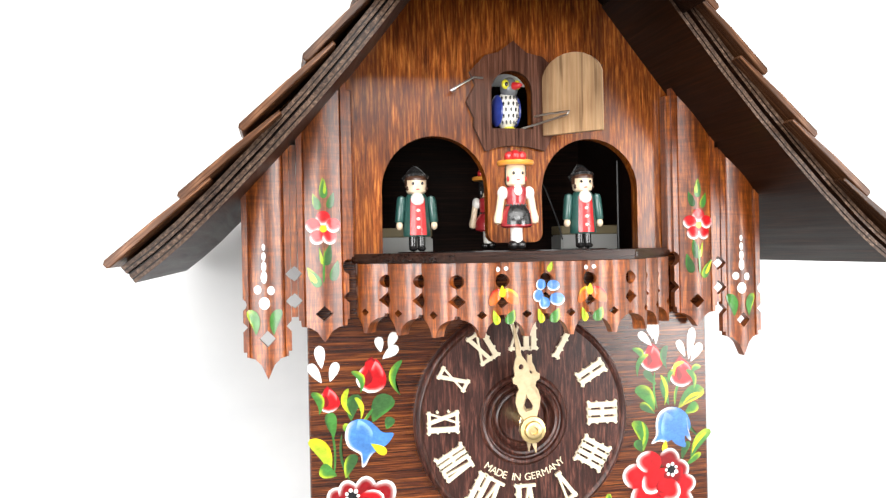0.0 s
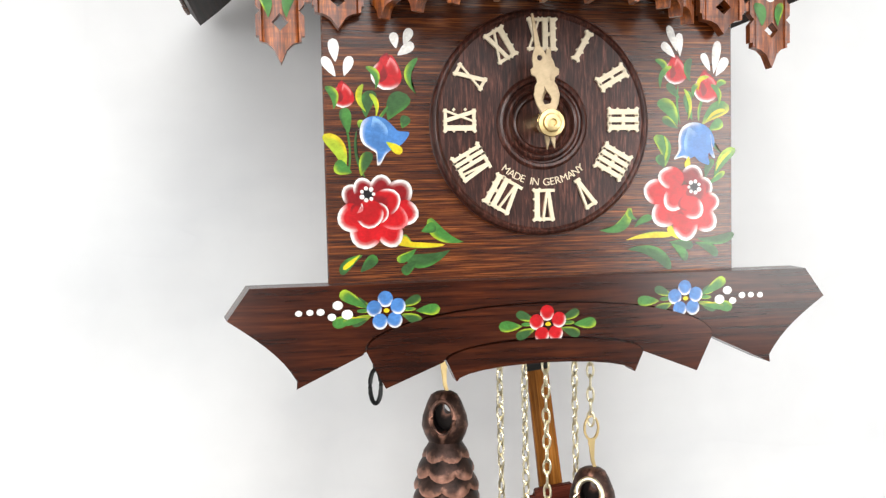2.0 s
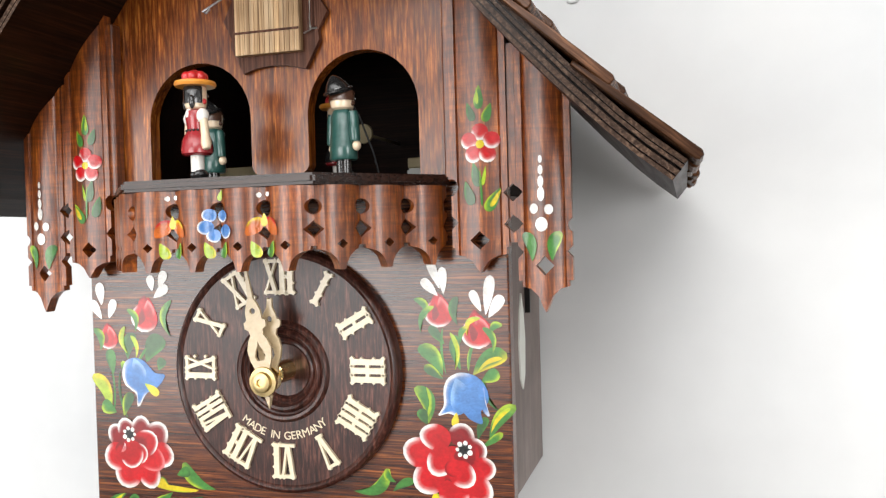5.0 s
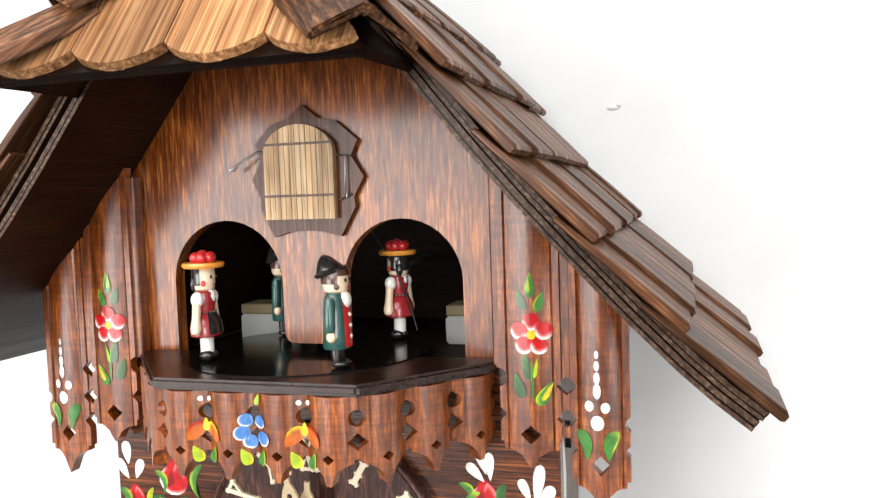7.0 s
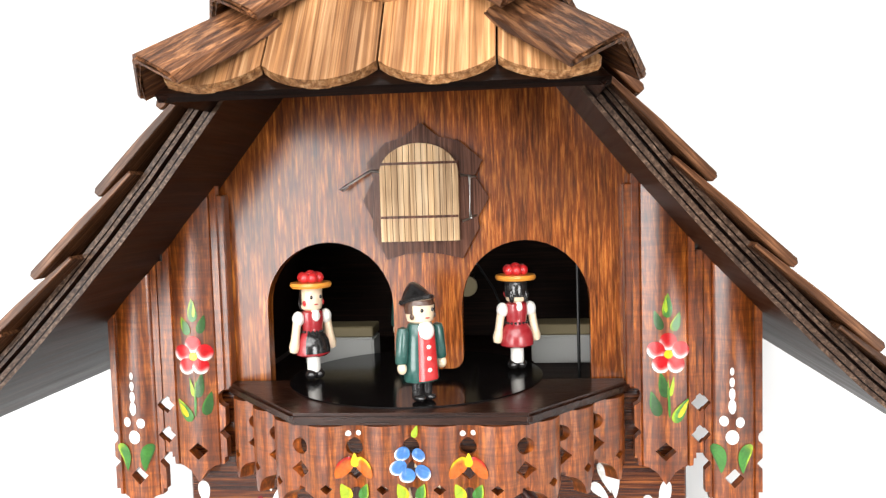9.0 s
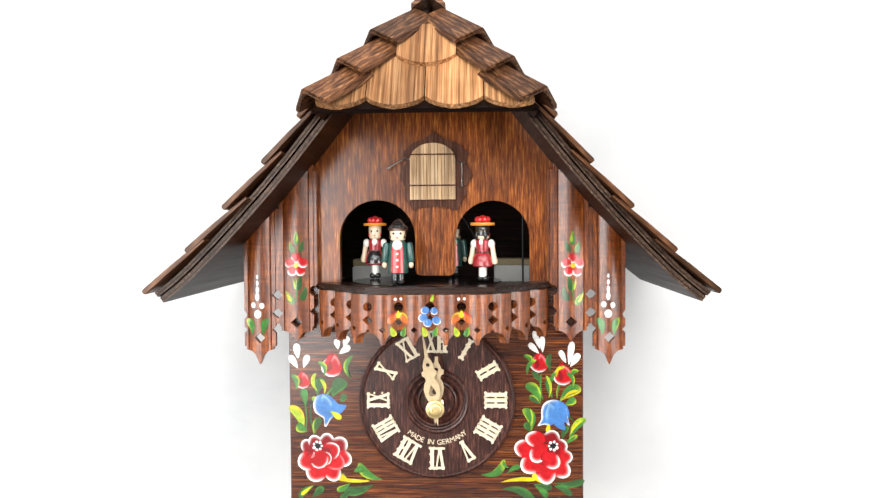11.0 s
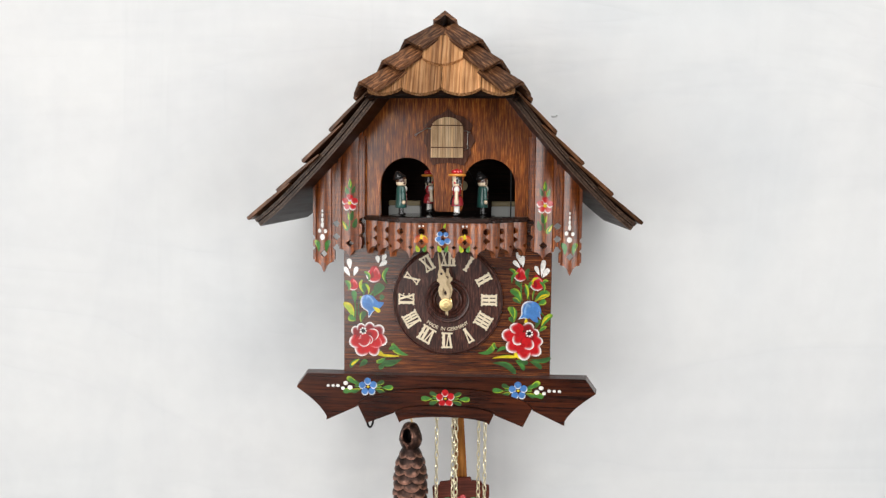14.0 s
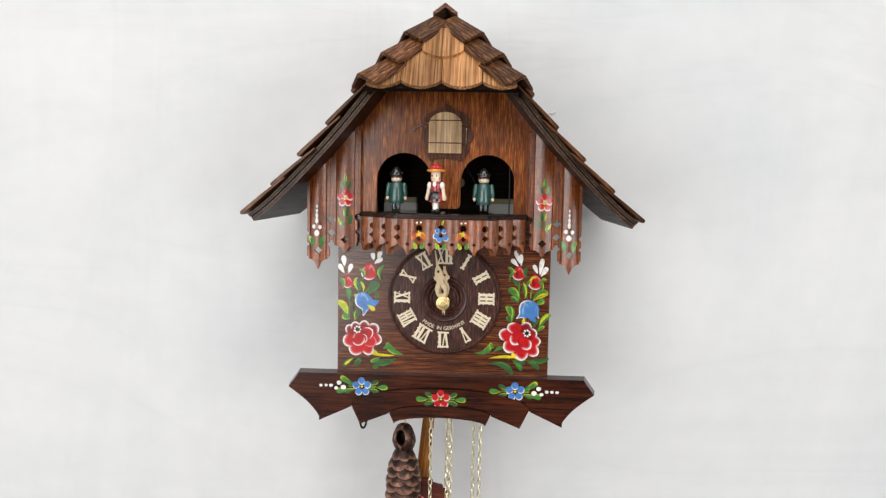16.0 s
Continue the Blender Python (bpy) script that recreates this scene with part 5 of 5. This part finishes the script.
    # bell flower
    if s < 0:
        bell = [(-74.5, -4), (-73, 0.5), (-69, 2.3), (-64.5, 1.5), (-61, -1.5), (-58.5, -3.8), (-54, -4.6), (-57, -9), (-61, -11), (-64, -13.5), (-66, -17), (-67.6, -17.6), (-68, -13), (-70.5, -11), (-73.5, -8.5)]
        b.smooth_shape(bell, "blue", "white", 212, 0.32)
        b.leaf(-66.5, -3.5, 12, 7, 100, "blue", 0.1, 0.8, "light_blue", 60, 1.0)
        b.leaf(-60.5, -10.5, 8, 3.6, 145, "yellow", 0, 0.6, "lime", 180)
    else:
        bell = [(61, -16.5), (63.5, -12), (63.6, -5), (65.5, 0), (70, 2.6), (75, 2.4), (79.5, 0), (82.5, -5), (82.6, -10), (79.5, -14), (80, -19.5), (75, -18), (71.8, -15), (69, -16.5), (65.5, -15.5)]
        bell = [(72.4 + (x - 72) * 0.88, -19.3 + (z + 19.5) * 0.83) for x, z in bell]
        b.smooth_shape(bell, "blue", "white", 165, 0.32)
        b.leaf(79.8, -11.5, 11, 2.3, 100, "blue", -0.12, 0.9, "white", 0, 0.8)
        b.leaf(71.8, -9.5, 13.5, 8.6, 95, "blue", 0.1, 0.8, "light_blue", 150, 1.0)
        b.leaf(69.3, -18.2, 5.4, 2.8, 80, "yellow")
    # the rose: a rim of white-edged petals round the inner bowls
    if s < 0:
        cx, cz = -67.7, -37.2
        for dx, dz, w, ln, a in ((-10.2, 7.2, 9, 10, 138), (-5.8, 9.6, 8.5, 10, 112), (1.4, 10.2, 9.5, 11, 86), (8.8, 7.8, 11, 12, 48), (11.2, -0.4, 10.5, 11.5, -18), (4.8, -8.8, 10.5, 12, -68), (-5.6, -8.8, 13, 12.5, 238), (-11.0, -2.0, 12, 12, 202)):
            leaf(cx + dx, cz + dz, ln, w, a, "deep_red" if dz > 4 else "red", 0, 0.95, "white", a, 0.6)
        leaf(cx + 5.5, cz - 1.5, 15, 11, -30, "red", 0, 0.9, "pink", -40, 0.4)
        leaf(cx + 3.4, cz + 4.2, 12.5, 11, 30, "red", 0, 0.95, "white", 25, 0.35)
        leaf(cx + 0.6, cz + 3.4, 11, 10, 40, "deep_red", 0, 0.95, "red", 40, 0.8)
        leaf(cx + 0.4, cz - 0.2, 8.0, 8.5, 10, "red", 0, 0.95, "white", 5, 0.4)
        leaf(cx - 3.6, cz - 0.6, 12.0, 11.5, 265, "red", 0, 0.95, "white", 285, 0.35)
        leaf(cx - 8.4, cz + 0.4, 7.5, 6.5, 100, "red", 0, 0.95, "deep_red", 100, 0.9)
        leaf(cx - 6.9, cz + 1.6, 4.4, 1.5, 65, "pink", 0.2, 0.8, "white", 120)
    else:
        petal = lambda x, z, ln, w, a, c, rim, depth=0.62: b.leaf(x, z, ln, w, a, c, 0, 0.95, rim, a, depth)
        petal(71.5, -23.9, 9.2, 9.9, 70, "deep_red", "white")
        petal(76.9, -29.2, 8.0, 9.2, 20, "deep_red", "white")
        petal(79.5, -35.9, 9.2, 8.7, 5, "red", "white")
        petal(77.1, -43.6, 12.4, 10.7, -35, "red", "white")
        petal(68.0, -46.4, 13.1, 11.5, -85, "red", "white")
        petal(58.4, -40.4, 13.1, 12.3, 215, "red", "white")
        petal(54.2, -30.8, 11.6, 11.2, 165, "red", "white")
        petal(68.2, -34.8, 14.0, 13.1, -60, "red", "deep_red")
        petal(72.9, -32.1, 8.8, 12.0, -40, "deep_red", "red")
        petal(61.3, -24.9, 12.4, 9.9, 170, "red", "white")
        petal(63.1, -34.0, 12.0, 10.4, 235, "red", "white")
        petal(71.3, -38.3, 11.2, 9.9, -40, "red", "white")
        petal(68.1, -36.2, 7.2, 6.8, 200, "red", "deep_red")
    ex, ez = (-72.0, -29.6) if s < 0 else (-72.2, -29.1)
    b.dot(X(ex), ez, 2.4, "black")
    for k in range(7):
        a = math.tau * k / 7
        b.dot(X(ex + 2.5 * math.cos(a)), ez + 2.5 * math.sin(a), 0.7 + 0.3 * (k * 5 % 7) / 6, "white")
    b.done("painted_bouquet", front_board, "painted red rose, buds and blue bell flower")


for s in (-1, 1):
    big_bouquet(s)


def panel_flowers():
    for s, (inner, outer) in zip((-1, 1), panels):
        cx, cz = (-82.2, 82) if s < 0 else (83.3, 81.2)
        b = Brush(flute(*((-92.5, -72) if s < 0 else (72, 92.5)), -7.2, 1.6))
        for x, z, ln, w, a, c in ((0.2, 16.5, 8.5, 3.4, 92, "green"), (-2.8, 11, 7, 3.2, 110, "green"), (3.4, 11.5, 7, 3.0, 72, "dark_green"), (0.8, 17, 6, 1.2, 88, "lime"),
                                  (1.8, -10.5, 9, 3.6, 78, "dark_green"), (-1.2, -11, 7, 1.4, 100, "lime"), (-4.2, -19.5, 9.5, 4.0, 122, "green"), (-5.0, -19, 7, 1.9, 122, "yellow"), (4.6, -17, 9, 3.8, 74, "dark_green"), (0, -15, 14, 0.9, 88, "green")):
            b.leaf(cx + x * (-s), cz + z, ln, w, a if s < 0 else 180 - a, c, 0, 0.6, "lime" if c == "green" else "green", 160)
        for k in range(5):
            a = 90 + 72 * k
            x, z = cx + 4.3 * math.cos(radians(a)), cz + 4.3 * math.sin(radians(a))
            b.dot(x, z, 3.0, "red", None, "white", 250, 0.8)
        b.dot(cx, cz, 1.5, "yellow")
        b.done("painted_flower", inner, "painted red five-petalled flower with leaves")
        b = Brush(flute(*((-114.5, -95.5) if s < 0 else (95.5, 114.5)), -6.6, 1.8))
        cx = -106 if s < 0 else 104.2
        for z, r in ((75, 0.8), (71.3, 1.0), (67.3, 1.2), (63, 1.5)):
            b.dot(cx, z, r * 0.85, "white", r * 1.7)
        b.dot(cx - 2.6, 58, 1.5, "white", 1.8)
        b.dot(cx + 2.6, 57.6, 1.5, "white", 1.8)
        b.dot(cx, 52.5, 2.2, "white", 2.5)
        for d in (-1, 1):
            b.leaf(cx + d * 3.8, 45.2, 10.5, 4.4, 270 + d * -14, "green", d * 0.1, 0.6, "lime" if d == s else "dark_green", 0 if d > 0 else 180)
        b.done("painted_dots", outer, "painted white dots above two leaves")


panel_flowers()


def base_flowers():
    for cx, cz, s, main, owner, y, n in ((-66.3, -76.8, -1, "blue", base_board, -9.5, 5), (63.2, -77.2, 1, "blue", base_board, -9.5, 5), (1.0, -85.2, 0, "red", base_arch, -11.0, 5)):
        b = Brush(y)
        sides = (-1, 1)
        for d in sides:
            outer = (s == d)
            reach = 1.0 if s else 0.95
            for x, z, ln, w, a, c in ((10, 3.2, 9, 3.8, 204, "dark_green"), (10.2, -3.4, 9, 4.0, 158, "dark_green"), (17.0, -0.4 if not outer else -3.6, 10, 4.6, 182 if not outer else 166, "green"), (8.0, 0.2, 8, 1.6, 180, "green")):
                b.leaf(cx + d * x * reach, cz + z, ln, w, a if d > 0 else 180 - a, c, 0, 0.6, "lime", 285 if z > -2 else 80)
            if outer:
                b.leaf(cx + d * 13, cz + 4.6, 13, 4.6, 212 if d > 0 else -32, "green", 0, 0.5, "lime", 90)
                b.leaf(cx + d * 12, cz - 3.4, 12, 3, 170 if d > 0 else 10, "green", 0, 0.5, "yellow", 90)
                for x, z, r in ((15.8, -1.0, 2.3), (19.5, 2.8, 2.1), (22, -1.8, 1.7), (26.4, 0.4, 1.6), (30.6, 0.4, 1.4), (35.0, 0.2, 1.4)):
                    b.dot(cx + d * x, cz + z, r, "white", r * 0.86)
        for k in range(n):
            a = radians(90 + 72 * k + 4)
            x, z = cx + 5.1 * math.cos(a), cz + 4.9 * math.sin(a)
            b.dot(x, z - 0.2, 3.1, main, 3.3, "white", 262 + 10 * k, 0.55)
        b.dot(cx, cz, 1.2, "yellow", 0.9)
        b.done("painted_flower", owner, "painted %s five-petalled flower with leaves" % main)


base_flowers()


def balcony_flowers():
    for cx, main in ((-17.6, "orange"), (0, "light_blue"), (17.6, "orange")):
        b = Brush(rail_front)
        if main == "orange":
            for d in (-1, 1):
                b.leaf(cx + d * 3.2, 54.3, 7.5, 4.6, 90 + d * 40, "orange", 0, 1.2, "yellow" if d * cx < 0 else "red", 90)
            b.leaf(cx, 56.5, 4.5, 2.4, 90, "yellow")
            b.dot(cx - 1.6, 64.8, 0.9, "white")
            b.dot(cx + 1.6, 65, 0.8, "white")
        else:
            for dx, dz, r in ((-2.6, 2.4, 2.3), (2.4, 2.0, 2.2), (-3.9, -1.7, 2.5), (3.7, -3.2, 2.6), (-1.2, -4.6, 2.4)):
                b.dot(cx + dx, 56.2 + dz, r, "blue", r * 0.95, "white", 240 + 12 * dx, 0.5)
            b.leaf(cx + 1.5, 65.4, 4.2, 2, 70, "lime")
        for d in (-1, 1):
            b.leaf(cx + d * 3.0, 46.8, 6.0, 3.3, 90 + d * -22, "green" if d > 0 else "lime", 0, 0.6, "lime" if d > 0 else "yellow", 0)
        ob = b.done("painted_flower", balcony_shelf, "painted %s flower on the balcony front" % ("orange" if main == "orange" else "blue"))


balcony_flowers()


# ---- what moves ----
TURNS = [(0.0, 6), (3.8, 6), (4.7, 14), (5.0, 19), (7.5, 56), (9.0, 80), (10.0, 97), (12.5, 139), (13.5, 151), (14.5, 164), (15.2, 177), (15.5, 181), (16.0, 182)]
SPINS = [(0.0, 0), (3.4, 0), (3.8, 28), (4.7, 152), (5.0, 212), (7.46, 720), (9.2, 1080), (11.0, 1440), (12.75, 1800), (14.55, 2160), (15.25, 2310), (15.5, 2335), (16.0, 2340)]


def between(rows, t):
    return float(np.interp(t, [r[0] for r in rows], [r[1] for r in rows]))


def motions():
    steps = [i * 0.2 for i in range(81)]
    walk(turntable, [(t, pose(CX * MM, CY * MM, (CZ - 0.45) * MM, 0, 0, -between(TURNS, t))) for t in steps])
    for ob, at0, face in dancers:
        rows = []
        for t in steps:
            q = radians(between(TURNS, t) + at0)
            rows.append((t, pose((CX - CR * math.sin(q)) * MM, (CY - CR * math.cos(q)) * MM, 1.6 + CZ * MM, 0, 0, face - between(SPINS, t))))
        walk(ob, rows)
    period = 0.905
    swing = [i * period / 8 for i in range(int(16.0 / period * 8) + 1)] + [16.0]
    walk(pendulum, [(t, pose(1.0 * MM, 62 * MM, 1.6 + 35 * MM, 0, 6.6 * math.cos(math.tau * (t - 13.38) / period), 0)) for t in swing])
    # the music weight sinks while the dancers turn
    for ob, x, y, z, turn in ((music_weight, 35.0, 32, -162, -30), (music_chain, 34.8, 32, -35, 0)):
        walk(ob, [(t, pose(x * MM, y * MM, 1.6 + (z - drop) * MM, 0, 0, turn)) for t, drop in ((0, 0), (3.4, 0), (3.8, 1.2), (5.2, 8), (12.3, 43), (15.2, 57), (16.0, 57.5))])
    hinge = (13.8 * MM, -3.4 * MM, 121 * MM)
    walk(bird_door, [(t, pose(*hinge, 0, 0, a)) for t, a in ((0, 132), (1.8, 132), (2.0, 90), (2.2, 50), (2.4, 0), (16.0, 0))])
    walk(cuckoo, [(t, pose(-1 * MM, y * MM, 124.5 * MM, 0, 0, 12)) for t, y in ((0, 2.5), (1.7, 2.5), (2.2, 26), (16.0, 26))])
    walk(push_wire, [(t, pose(3 * MM, y * MM, 123.8 * MM)) for t, y in ((0, 0), (1.7, 0), (2.2, 26), (16.0, 26))])


motions()
